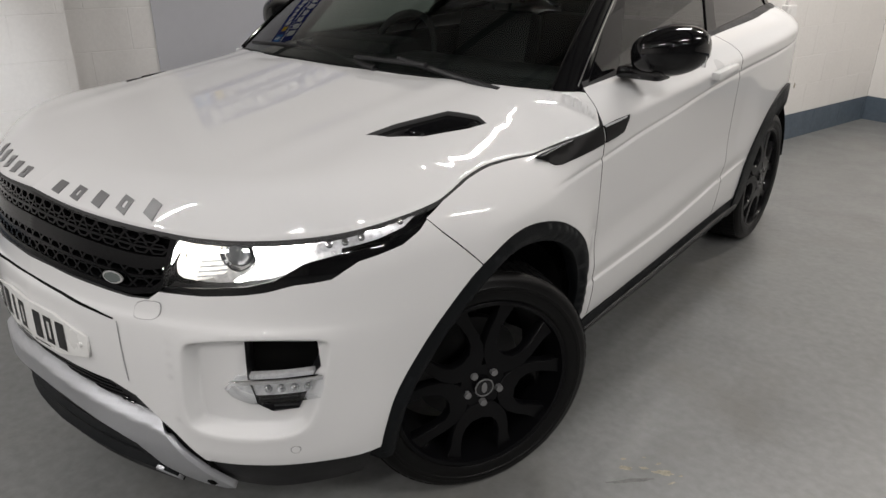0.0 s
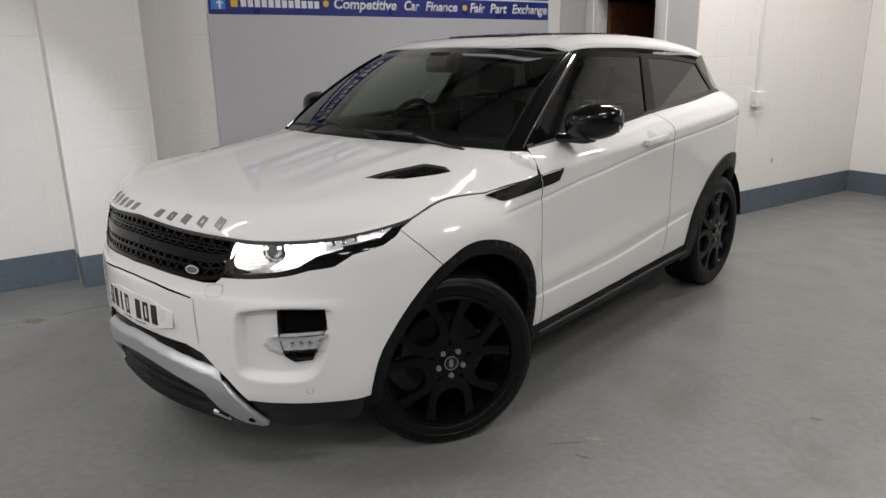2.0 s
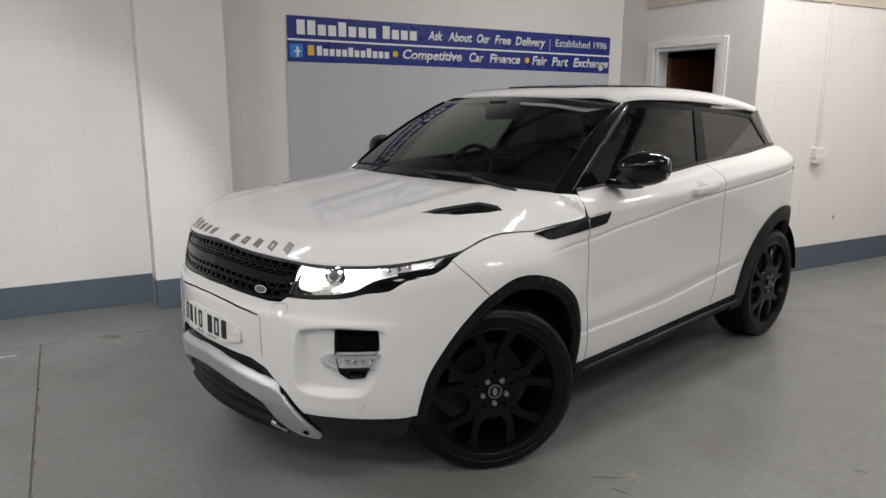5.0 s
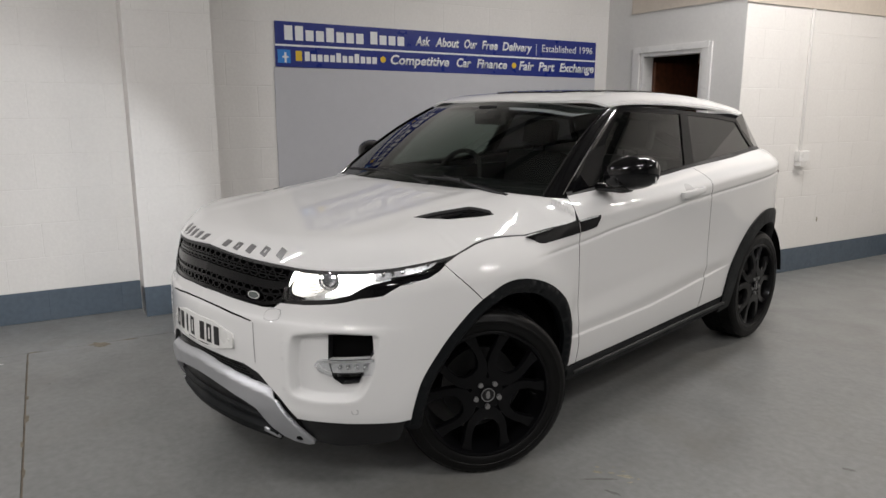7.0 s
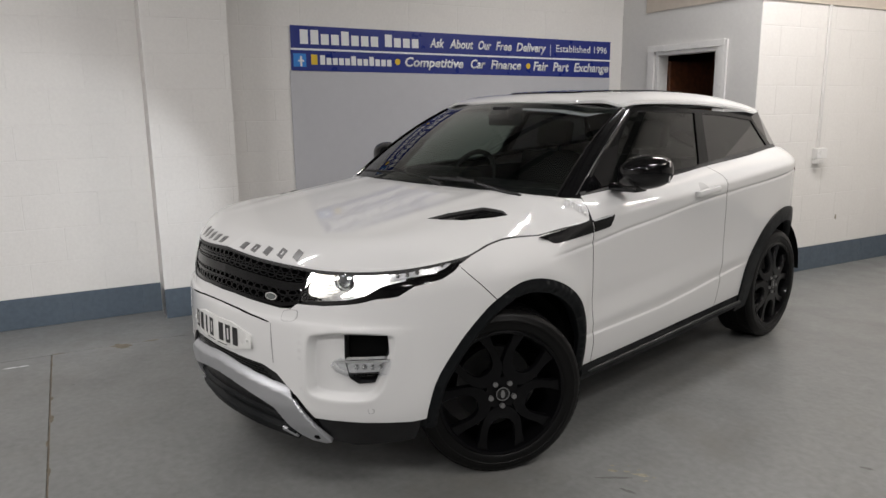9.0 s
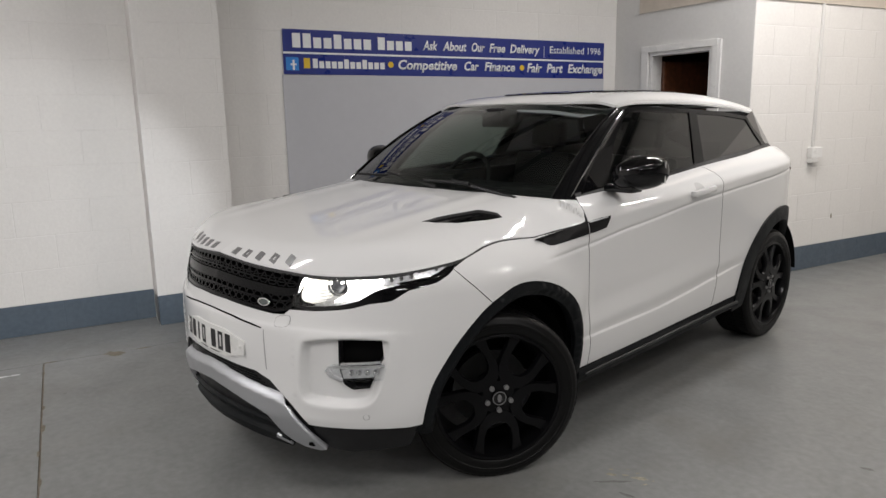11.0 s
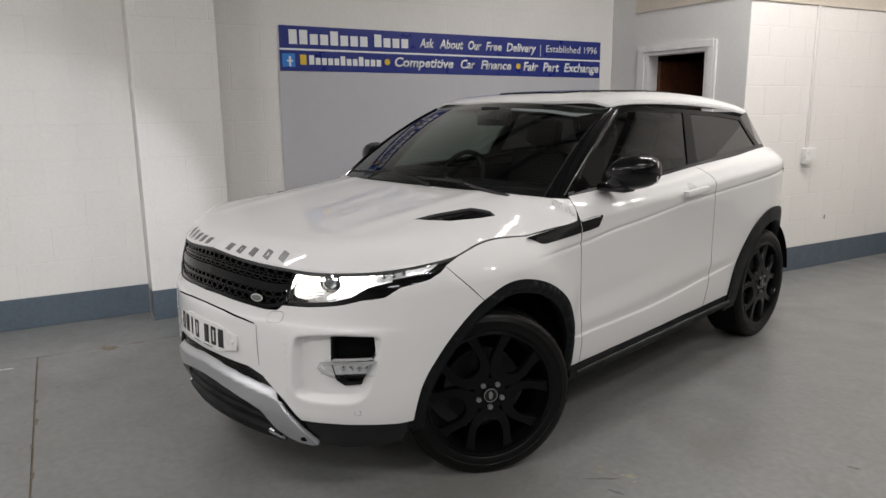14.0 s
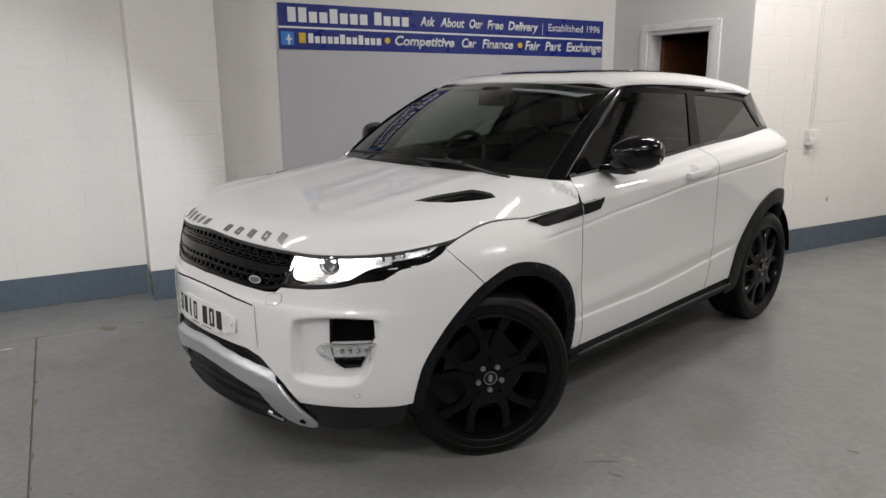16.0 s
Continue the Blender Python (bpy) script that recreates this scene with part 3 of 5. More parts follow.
for i in range(8):  # unseen sloping rails and struts, added on the end wall to draw reflected roof lines
    n0 = 0.5 + 1.15 * i
    steel_bar("end_rail", (n0, END_U - 0.06, 3.95), (n0 + 3.2, END_U - 0.06, 2.0), 0.05, "unseen dark steel brace added on the end wall for the window reflections")
    for q in (0.25, 0.6):
        n1, z1 = n0 + 3.2 * q, 3.95 - 1.95 * q
        steel_bar("end_strut", (n1, END_U - 0.06, z1), (n1 + 0.42, END_U - 0.06, z1 + 0.45), 0.03, "unseen short dark steel strut added on the end wall for the window reflections")
for n, u in TUBES:
    fit_ = thing("ceiling_light", ROOM @ pose(n, u, TUBE_Z), label="unseen white fluorescent batten light hung under the roof, lit", category="light", group="batten lights under the roof")
    part("batten", box((-0.06, -0.77, 0.0), (0.06, 0.77, 0.07), 0.006), PLASTIC, fit_)
    part("diffuser", box((-0.045, -0.74, -0.06), (0.045, 0.74, -0.001), 0.012), TUBE, fit_, "lit white diffuser")
    for y in (-0.6, 0.6):
        bm = bmesh.new()
        add_rod(bm, (0, y, 0.07), (0, y, HIGH - TUBE_Z - 0.0), 0.004, sides=6)
        part("hanger", bm, STEEL, fit_)

# ---- sign board ----
sign_board = thing("sign_board", ROOM, label="pale grey wall board headed by a dark blue lettered sign", category="sign")
part("board", box((FACE + 0.001, 0.36, 0.45), (FACE + 0.012, 3.72, 1.852), 0.002), BOARD, sign_board, "plain pale grey panel")


def sign_z(u, z):
    return z - (u - 0.378) * 0.0088  # the sign hangs a little out of level


def sign_strip(name, u0, u1, z0, z1, mat, n0=0.001, n1=0.014, label=""):
    verts = [(FACE + n, u, sign_z(u, z)) for n in (n0, n1) for u, z in ((u0, z0), (u1, z0), (u1, z1), (u0, z1))]
    return mesh_part(name, verts, [(4, 5, 6, 7), (3, 2, 1, 0), (0, 1, 5, 4), (1, 2, 6, 5), (2, 3, 7, 6), (3, 0, 4, 7)], mat, sign_board, label)


sign_strip("upper_strip", 0.378, 3.713, 2.036, 2.212, BLUE, label="dark blue strip")
sign_strip("dividing_line", 0.378, 3.713, 2.0205, 2.0355, SIGN_WHITE, label="white dividing line")
sign_strip("lower_strip", 0.374, 3.711, 1.858, 2.020, BLUE, label="dark blue strip")
sign_strip("edge_line", 2.955, 2.960, 2.05, 2.16, SIGN_WHITE, 0.0145, 0.0155)
sign_strip("social_badge", 0.392, 0.498, 1.889, 1.993, SIGN_CYAN, 0.0142, 0.0155, "light blue square badge")
sign_strip("badge_stem", 0.447, 0.463, 1.892, 1.972, SIGN_WHITE, 0.0157, 0.0165)
sign_strip("badge_bar", 0.430, 0.480, 1.930, 1.943, SIGN_WHITE, 0.0158, 0.0168)


def words(text, u0, u1, z0, z1, mat, lean=0.0, weight=0.02):
    """Lettering on the sign, from u0 to u1 and with capitals from z0 to z1."""
    cu = bpy.data.curves.new("words", "FONT")
    cu.body, cu.offset, cu.extrude, cu.resolution_u = text, weight, 0.0, 3
    ob = bpy.data.objects.new("words", cu)
    scene.collection.objects.link(ob)
    me = bpy.data.meshes.new_from_object(ob.evaluated_get(bpy.context.evaluated_depsgraph_get()))
    bpy.data.objects.remove(ob)
    co = np.array([v.co for v in me.vertices])
    cap = 0.69
    x0, x1 = co[:, 0].min(), co[:, 0].max()
    for v in me.vertices:
        h = v.co.y / cap
        u = u0 + (v.co.x - x0) / (x1 - x0) * (u1 - u0) + lean * h * (z1 - z0)
        v.co = (FACE + 0.0152, u, sign_z(u, z0 + h * (z1 - z0)))
    bm = bmesh.new()
    bm.from_mesh(me)
    bpy.data.meshes.remove(me)
    out = bmesh.ops.extrude_face_region(bm, geom=bm.faces[:])
    bmesh.ops.translate(bm, vec=(0.0012, 0, 0), verts=[v for v in out["geom"] if isinstance(v, bmesh.types.BMVert)])
    return part("lettering", bm, mat, sign_board, "white lettering")


WORDS_A = [("Ask", 1.635, 1.786), ("About", 1.835, 2.086), ("Our", 2.13, 2.281), ("Free", 2.328, 2.511), ("Delivery", 2.559, 2.905)]
for text, u0, u1 in WORDS_A:
    words(text, u0, u1 - 0.01, 2.086, 2.160, SIGN_WHITE, 0.18, 0.03)
words("Established", 3.026, 3.45, 2.094, 2.160, SIGN_WHITE, 0, 0.006)
words("1996", 3.50, 3.667, 2.096, 2.160, SIGN_WHITE, 0, 0.006)
for text, u0, u1 in (("Competitive", 1.383, 1.985), ("Car", 2.05, 2.215), ("Finance", 2.275, 2.622)):
    words(text, u0, u1 - 0.01, 1.916, 1.992, SIGN_WHITE, 0.18, 0.03)
for text, u0, u1 in (("Fair", 2.755, 2.935), ("Part", 2.99, 3.19), ("Exchange", 3.25, 3.700)):
    words(text, u0, u1 - 0.01, 1.912, 1.992, SIGN_WHITE, 0.18, 0.03)
for u in (1.319, 2.697):
    bm = bmesh.new()
    bmesh.ops.create_cone(bm, cap_ends=True, segments=20, radius1=0.026, radius2=0.026, depth=0.002, matrix=Matrix.Translation((FACE + 0.0155, u, sign_z(u, 1.950))) @ pose(0, 0, 0, 0, 90, 0))
    part("dot", bm, SIGN_YELLOW, sign_board, "yellow dot")


def bars(u0, u1, z0, z1, count, mat, tall=(), lean=0.0):
    """Plain letter-sized bars in place of a name."""
    w = (u1 - u0) / count
    for i in range(count):
        a, top = u0 + i * w, z1 if i in tall else z0 + (z1 - z0) * 0.74
        sign_strip("bar", a + w * 0.08, a + w * 0.84, z0, top, mat, 0.0145, 0.0158)


bars(0.447, 1.153, 2.069, 2.182, 8, SIGN_WHITE, (0, 1, 4))
bars(1.196, 1.537, 2.072, 2.176, 4, SIGN_WHITE, (0,))
bars(0.535, 0.605, 1.908, 1.988, 1, SIGN_YELLOW, (0,))
bars(0.613, 1.268, 1.910, 1.985, 12, SIGN_WHITE, (0, 5, 8))

# ---- electric fittings on the annex ----
conduit = part("conduit", box((ANNEX, 4.745, 1.12), (ANNEX + 0.022, 4.775, 2.40), 0.004), PLASTIC, None, "white plastic cable conduit down the annex wall", True)
conduit.matrix_world = ROOM
tagged(conduit, category="conduit")
socket = thing("wall_socket", ROOM @ pose(ANNEX, 4.775, 1.085), label="white surface-mounted socket box below a conduit", category="socket")
part("back_box", box((0.0, -0.075, -0.03), (0.045, 0.075, 0.065), 0.006), PLASTIC, socket)
part("faceplate", box((0.046, -0.07, -0.028), (0.052, 0.07, 0.06), 0.003), JOINERY, socket)
part("plug", box((0.0, -0.068, -0.075), (0.06, 0.02, -0.031), 0.006), PLASTIC, socket, "grey plug box")

bm = bmesh.new()
bmesh.ops.create_uvsphere(bm, u_segments=12, v_segments=8, radius=0.018, matrix=Matrix.Translation((ANNEX, 5.144, 0.479)) @ Matrix.Diagonal((0.15, 0.7, 1.4, 1)))
wall_chip = part("wall_chip", bm, BARE, None, "small chip in the white painted blockwork", True)
wall_chip.matrix_world = ROOM
tagged(wall_chip, category="wall mark", kind="structure")

# ---- car ----
car = thing("car", label="white three-door compact SUV with black trim, parked with headlamps lit", category="car")
REAR_ARCH = (4.07, 0.362)


ARCH_S = spline(list(range(14)), [1.020, 1.050, 1.102, 1.178, 1.276, 1.356, 1.425, 1.530, 1.684, 1.806, 1.878, 1.930, 1.943, 1.945])
ARCH_Z = spline(list(range(14)), [0.386, 0.496, 0.582, 0.684, 0.776, 0.819, 0.844, 0.852, 0.815, 0.745, 0.667, 0.571, 0.480, 0.360])


def front_arch(a, b, n=30, grow=1.0):
    """The edge of the front wheel opening between two of its fourteen marks, from the nose to the door."""
    pts = [(ARCH_S(a + (b - a) * i / n), ARCH_Z(a + (b - a) * i / n)) for i in range(n + 1)]
    return [(1.485 + (s - 1.485) * grow, 0.362 + (z - 0.362) * grow) for s, z in pts]


def arch(c, rx, ry, a0, a1, n=36):
    return oval(c, rx, ry, a0, a1, n)


def at_z(c, rx, ry, z, back):
    """The angle at which the arch meets a height, on its rear (back) or front side."""
    a = math.degrees(math.asin((z - c[1]) / ry))
    return a if back else 180 - a


# bonnet
edge_xy = [(EDGE[i].x, EDGE[i].y) for i in range(0, 201, 3)] + [(EDGE[-1].x, EDGE[-1].y)]
rear_edge = [(0.80, 0.545), (0.775, 0.49), (0.74, 0.45), (0.66, 0.405), (0.5, 0.345), (0.3, 0.31), (0.0, 0.295)]
half = edge_xy + rear_edge[:-1]
outline = half + [rear_edge[-1]] + [(-x, y) for x, y in half[::-1] if x > 1e-6]
VENT = [(0.605, -0.16), (0.612, -0.06), (0.655, 0.125), (0.722, 0.182), (0.755, 0.178), (0.745, 0.10), (0.71, -0.05), (0.66, -0.13)]
bonnet_form = lambda x, y: Vector((x, y, bonnet(x, y)))
edge_line = [(p.x, p.y) for p in EDGE]
roll_lines = []
for d in (0.008, 0.017, 0.028, 0.041, 0.057, 0.076, 0.10, 0.13):
    line = [p for p in inward(edge_line, d) if p[0] > 0.004]
    roll_lines += [line, [(-x, y) for x, y in line[::-1]]]
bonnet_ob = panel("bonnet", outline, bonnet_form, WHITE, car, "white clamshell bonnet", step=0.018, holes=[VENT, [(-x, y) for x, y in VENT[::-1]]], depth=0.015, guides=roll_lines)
for k in (1, -1):
    pts = [(k * x, y) for x, y in VENT]
    pts = pts if k > 0 else pts[::-1]
    cx, cy = 0.68 * k, 0.03
    grown = [(cx + (x - cx) * 0.985, cy + (y - cy) * 0.985) for x, y in pts]
    vent = panel("bonnet_vent", grown, lambda x, y: Vector((x, y, bonnet(x, y) - 0.012)), GLOSS_BLACK, bonnet_ob, "gloss black bonnet air vent", step=0.03, depth=0.006)
    ridge = [(cx + (x - cx) * 0.9, cy + (y - cy) * 0.9) for x, y in ([(0.70, -0.06), (0.758, 0.165), (0.735, 0.16), (0.672, -0.07)] if k > 0 else [(-0.672, -0.07), (-0.735, 0.16), (-0.758, 0.165), (-0.70, -0.06)])]
    panel("vent_blade", ridge, lambda x, y: Vector((x, y, bonnet(x, y) + 0.002)), GLOSS_BLACK, bonnet_ob, step=0.03, depth=0.01)
# maker's lettering as plain blocks along the bonnet's lip
for i in range(10):
    x = (-0.405 + 0.075 * i) if i < 5 else (0.095 + 0.08 * (i - 5))
    y = PLAN_Y(abs(x)) + 0.098
    w, h = 0.017, 0.016
    block = [(x - w, y - h), (x + w, y - h), (x + w, y + h), (x - w, y + h)]
    cut = [(x - w * 0.35, y - h * 0.4), (x + w * 0.35, y - h * 0.4), (x + w * 0.35, y + h * 0.4), (x - w * 0.35, y + h * 0.4)]
    panel("letter_block", block, lambda a, b: Vector((a, b, bonnet(a, b) + 0.004)), LETTER, bonnet_ob, "grey metal block", step=0.02, depth=0.005, holes=[cut] if i % 2 == 0 else ())

# front bumper with bowl-shaped lamp recesses
FOG_BOWL = [(0.575, 0.712), (0.532, 0.700), (0.522, 0.627), (0.515, 0.50), (0.53, 0.455), (0.60, 0.446), (0.69, 0.445), (0.80, 0.450), (0.845, 0.505), (0.893, 0.700), (0.872, 0.724), (0.748, 0.730), (0.64, 0.724)]
FOG_BOX = [(0.684, 0.709), (0.856, 0.718), (0.860, 0.64), (0.843, 0.612), (0.826, 0.571), (0.803, 0.522), (0.738, 0.516), (0.701, 0.538), (0.682, 0.612)]


FOG_BOWL = rounded(FOG_BOWL, 2)


BOWL_A = np.array(FOG_BOWL)
BOWL_B = np.roll(BOWL_A, -1, axis=0)
BOWL_D = BOWL_B - BOWL_A
BOWL_K = (BOWL_D ** 2).sum(1)


def bumper_form(s, z):
    d = 0.0
    if 0.5 < abs(s) < 0.95 and 0.4 < z < 0.78:
        p = np.array((abs(s), z))
        t = np.clip(((p - BOWL_A) * BOWL_D).sum(1) / BOWL_K, 0, 1)
        gap = float(np.sqrt(((BOWL_A + BOWL_D * t[:, None] - p) ** 2).sum(1).min()))
        up = (BOWL_A[:, 1] > z) != (BOWL_B[:, 1] > z)
        cross = BOWL_D[up, 0] * (z - BOWL_A[up, 1]) / BOWL_D[up, 1] + BOWL_A[up, 0]
        if (abs(s) < cross).sum() % 2:
            d = 0.004 - 0.044 * step01(gap, 0.0, 0.030) * (0.5 + 0.5 * (1 - step01(abs(s), 0.72, 0.90)))
        else:
            d = 0.004 * math.exp(-(gap / 0.025) ** 2)
    return on_skin(d)(s, z)


HL_LOW = [(0.477, 0.812), (0.588, 0.816), (0.70, 0.828), (0.75, 0.836), (0.815, 0.853), (0.86, 0.858), (0.898, 0.864), (0.931, 0.883), (0.965, 0.900), (1.085, 0.918), (1.139, 0.938), (1.168, 0.955)]
half = [(0, 0.803), (0.116, 0.803), (0.274, 0.794), (0.398, 0.786), (0.45, 0.79)] + HL_LOW + [(1.20, 0.918), (1.26, 0.86)] + front_arch(4.5, 0, 26) + [(1.012, 0.355), (0.949, 0.352), (0.80, 0.358), (0.683, 0.362), (0.549, 0.360), (0.483, 0.432), (0.422, 0.486), (0.384, 0.520), (0.311, 0.545), (0.126, 0.552), (0, 0.553)]
bowl_lines = []
for d in (-0.012, 0.0, 0.007, 0.014, 0.022, 0.031):
    ring = FOG_BOWL
    ring = [p for p in inward(ring + ring[:2], d)]
    ring = ring[1:-1] + ring[1:2]
    bowl_lines += [ring, [(-s, z) for s, z in ring]]
for z in (0.722, 0.735, 0.745, 0.756, 0.768):
    bowl_lines.append([(-0.9 + 1.8 * i / 60, z) for i in range(61)])
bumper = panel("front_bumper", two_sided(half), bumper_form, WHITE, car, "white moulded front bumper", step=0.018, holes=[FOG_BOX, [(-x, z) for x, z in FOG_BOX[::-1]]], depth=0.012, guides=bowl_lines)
# flat dark strip on the skin paints the shade of the gap
slot = [(0, 0.757), (0.16, 0.751), (0.30, 0.739), (0.355, 0.730), (0.352, 0.725), (0.29, 0.733), (0.16, 0.745), (0, 0.751)]
panel("shadow_gap", two_sided(slot), on_skin(0.001), DARK, bumper, "thin dark strip painted for the shade of the gap under the grille", step=0.03, depth=0.0)
for k in (1, -1):
    # seam_shade: flat grey pieces that paint the shade round bumper, washer and sensor seams
    seam = [(0.370, 0.560), (0.374, 0.560), (0.366, 0.724), (0.362, 0.724)]
    panel("bumper_seam", [(k * s, z) for s, z in (seam if k > 0 else seam[::-1])], on_skin(0.0012), material("seam_shade", (0.30, 0.30, 0.30), 0.6) if k > 0 else bpy.data.materials["seam_shade"], bumper, step=0.04, depth=0.0)
    pts = rounded([(0.406, 0.744), (0.416, 0.782), (0.468, 0.790), (0.486, 0.786), (0.478, 0.746), (0.43, 0.740)], 2)
    pts = [(k * s, z) for s, z in (pts if k > 0 else pts[::-1])]
    cx, cz = 0.446 * k, 0.764
    panel("washer_gap", pts, on_skin(0.001), bpy.data.materials["seam_shade"], bumper, step=0.02, depth=0.0)
    panel("washer_cover", [(cx + (s - cx) * 0.93, cz + (z - cz) * 0.91) for s, z in pts], on_skin(0.003), WHITE, bumper, "white headlamp washer cover", step=0.02, depth=0.002)
    c = skin(0.787, 0.411, 0.001)
    for r, mat, d in ((0.013, bpy.data.materials["seam_shade"], 0.0006), (0.0105, WHITE, 0.002)):
        ring = oval((0.787 * k, 0.411), r, r, 0, 360, 20)[:-1]
        panel("parking_sensor", ring if k > 0 else ring, on_skin(d), mat, bumper, "round parking sensor", step=0.02, depth=0.001)
    # fog lamp in its black box
    lamp = thing("fog_lamp", label="clear bar-shaped fog lamp in a black opening")
    lamp.parent = car
    side = lambda pts: [(k * s, z) for s, z in (pts if k > 0 else pts[::-1])]
    panel("opening", side([(s + (0.77 - s) * -0.08, z + (z - 0.62) * 0.08) for s, z in FOG_BOX]), on_skin(-0.075), DARK, lamp, "black opening", step=0.03, depth=0.0)
    wall_pts = stepped(FOG_BOX, 0.02)
    ring_v = [on_skin(d)(k * s, z) for d in (-0.02, -0.075) for s, z in wall_pts]
    n = len(wall_pts)
    mesh_part("opening_wall", ring_v, [(i, (i + 1) % n, n + (i + 1) % n, n + i) for i in range(n)], SATIN_BLACK, lamp)
    LAMP = [(0.632, 0.592), (0.646, 0.611), (0.70, 0.616), (0.862, 0.622), (0.866, 0.60), (0.855, 0.560), (0.695, 0.553), (0.650, 0.570)]
    panel("reflector", side([(s + (0.75 - s) * 0.05, z + (0.588 - z) * 0.1) for s, z in LAMP]), on_skin(-0.028), bpy.data.materials["fog_bowl"] if "fog_bowl" in bpy.data.materials else material("fog_bowl", (0.88, 0.89, 0.90), 0.14, metal=0.5, grain=0.15, grain_size=90), lamp, "chrome reflector", step=0.02, depth=0.02)
    panel("lens", side(LAMP), on_skin(0.004), LENS, lamp, "clear ribbed lens", step=0.02, depth=0.03)
    panel("chrome_edge", side([(0.632, 0.594), (0.646, 0.613), (0.70, 0.618), (0.862, 0.624), (0.862, 0.615), (0.70, 0.609), (0.652, 0.605), (0.642, 0.592)]), on_skin(0.006), CHROME, lamp, "chrome edge", step=0.02, depth=0.01)
    for i in range(4):
        c0 = on_skin(-0.012)(k * (0.735 + 0.031 * i), 0.588)
        bm = bmesh.new()
        bmesh.ops.create_uvsphere(bm, u_segments=12, v_segments=8, radius=0.011, matrix=Matrix.Translation(c0))
        part("bulb", bm, CHROME, lamp, "small bright lamp cell", True)

# lower front: dark intake, silver skid bar, lip
half = [(0, 0.556), (0.126, 0.555), (0.311, 0.548), (0.384, 0.523), (0.422, 0.489), (0.483, 0.435), (0.549, 0.364), (0.70, 0.364), (0.95, 0.356), (1.0, 0.36), (0.99, 0.30), (0.97, 0.25), (0.70, 0.225), (0.45, 0.25), (0, 0.275)]
valance = panel("front_valance", two_sided(half), on_skin(-0.018), SATIN_BLACK, car, "satin black lower bumper", step=0.03, depth=0.03)
for j in range(6):  # mesh bars of the lower intake
    for k in (1, -1):
        z = 0.488 + 0.011 * j
        pts = [(0, z), (0.36 - 0.02 * j, z - 0.010), (0.36 - 0.02 * j, z - 0.006), (0, z + 0.004)]
        panel("intake_bar", [(k * a, b) for a, b in (pts if k > 0 else pts[::-1])], on_skin(-0.012), GLOSS_BLACK, valance, step=0.05, depth=0.006)
SKID = [(0, 0.522), (0.121, 0.510), (0.26, 0.493), (0.38, 0.475), (0.425, 0.468), (0.442, 0.455), (0.470, 0.415), (0.510, 0.355), (0.594, 0.243), (0.565, 0.232), (0.502, 0.235), (0.455, 0.255), (0.420, 0.29), (0.382, 0.352), (0.365, 0.372), (0.31, 0.392), (0.2, 0.417), (0.107, 0.431), (0, 0.440)]


SKID_LINE = two_sided(SKID)


SKID_TOP = soft_line([0, 0.121, 0.26, 0.38, 0.425, 0.47, 0.6], [0.522, 0.510, 0.493, 0.475, 0.468, 0.45, 0.40])


def skid_form(s, z):
    shelf = step01(SKID_TOP(abs(s)) - z, -0.002, 0.030)  # the bar leans back along its top
    return on_skin(-0.012 + 0.024 * shelf)(s, z)


panel("skid_plate", two_sided(SKID), skid_form, SILVER, car, "satin silver skid plate", step=0.011, depth=0.02)
for top, foot, out in ((0.300, 0.252, 0.020), (0.352, 0.330, 0.0)):
    lip = [(0, top), (0.2, top - 0.008), (0.33, top - 0.018), (0.43, top - 0.032), (0.44, foot - 0.022), (0.30, foot - 0.014), (0.15, foot - 0.004), (0, foot)]
    panel("lower_lip", two_sided(lip), on_skin(out), TRIM_BLACK, car, "satin black lower lip", step=0.03, depth=0.06)
for k in (1, -1):  # bright end of the lip beside the skid plate
    end = [(0.375, 0.262), (0.385, 0.280), (0.432, 0.255), (0.442, 0.238)]
    panel("lip_end", [(k * s, z) for s, z in (end[::-1] if k > 0 else end)], on_skin(0.022), SILVER, car, "silver tip of the lower lip", step=0.02, depth=0.01)
# number plate with plain bars
plate = thing("number_plate", label="white number plate with dark characters drawn as bars")
plate.parent = car
PC = (0.0, 0.630)


def plate_form(x, z):
    return on_skin(0.009)(x, z)


panel("plate_back", rounded([(-0.26, 0.572), (0.26, 0.572), (0.26, 0.688), (-0.26, 0.688)], 1), plate_form, PLATE, plate, step=0.05, depth=0.008)
for i in range(7):
    x = -0.215 + 0.056 * i + (0.035 if i >= 4 else 0) if i >= 0 else 0
    w = 0.019 if i != 2 else 0.009
    loop = [(x - w, 0.592), (x + w, 0.592), (x + w, 0.670), (x - w, 0.670)]
    gap_ = [(x - w * 0.35, 0.606), (x + w * 0.35, 0.606), (x + w * 0.35, 0.656), (x - w * 0.35, 0.656)]
    panel("character_bar", loop, lambda a, b: on_skin(0.0102)(a, b), INK, plate, step=0.04, depth=0.0, holes=[gap_] if i in (0, 3, 5) else ())
for x in (-0.245, 0.236):
    bm = bmesh.new()
    add_rod(bm, on_skin(0.006)(x, 0.632), on_skin(0.014)(x, 0.632), 0.006, sides=12)
    part("screw_cap", bm, PLATE, plate)
for i in range(2):
    x = -0.09 + 0.10 * i
    panel("maker_strip", [(x, 0.5765), (x + 0.08, 0.5765), (x + 0.08, 0.581), (x, 0.581)], on_skin(0.0102), INK, plate, step=0.05, depth=0.0)

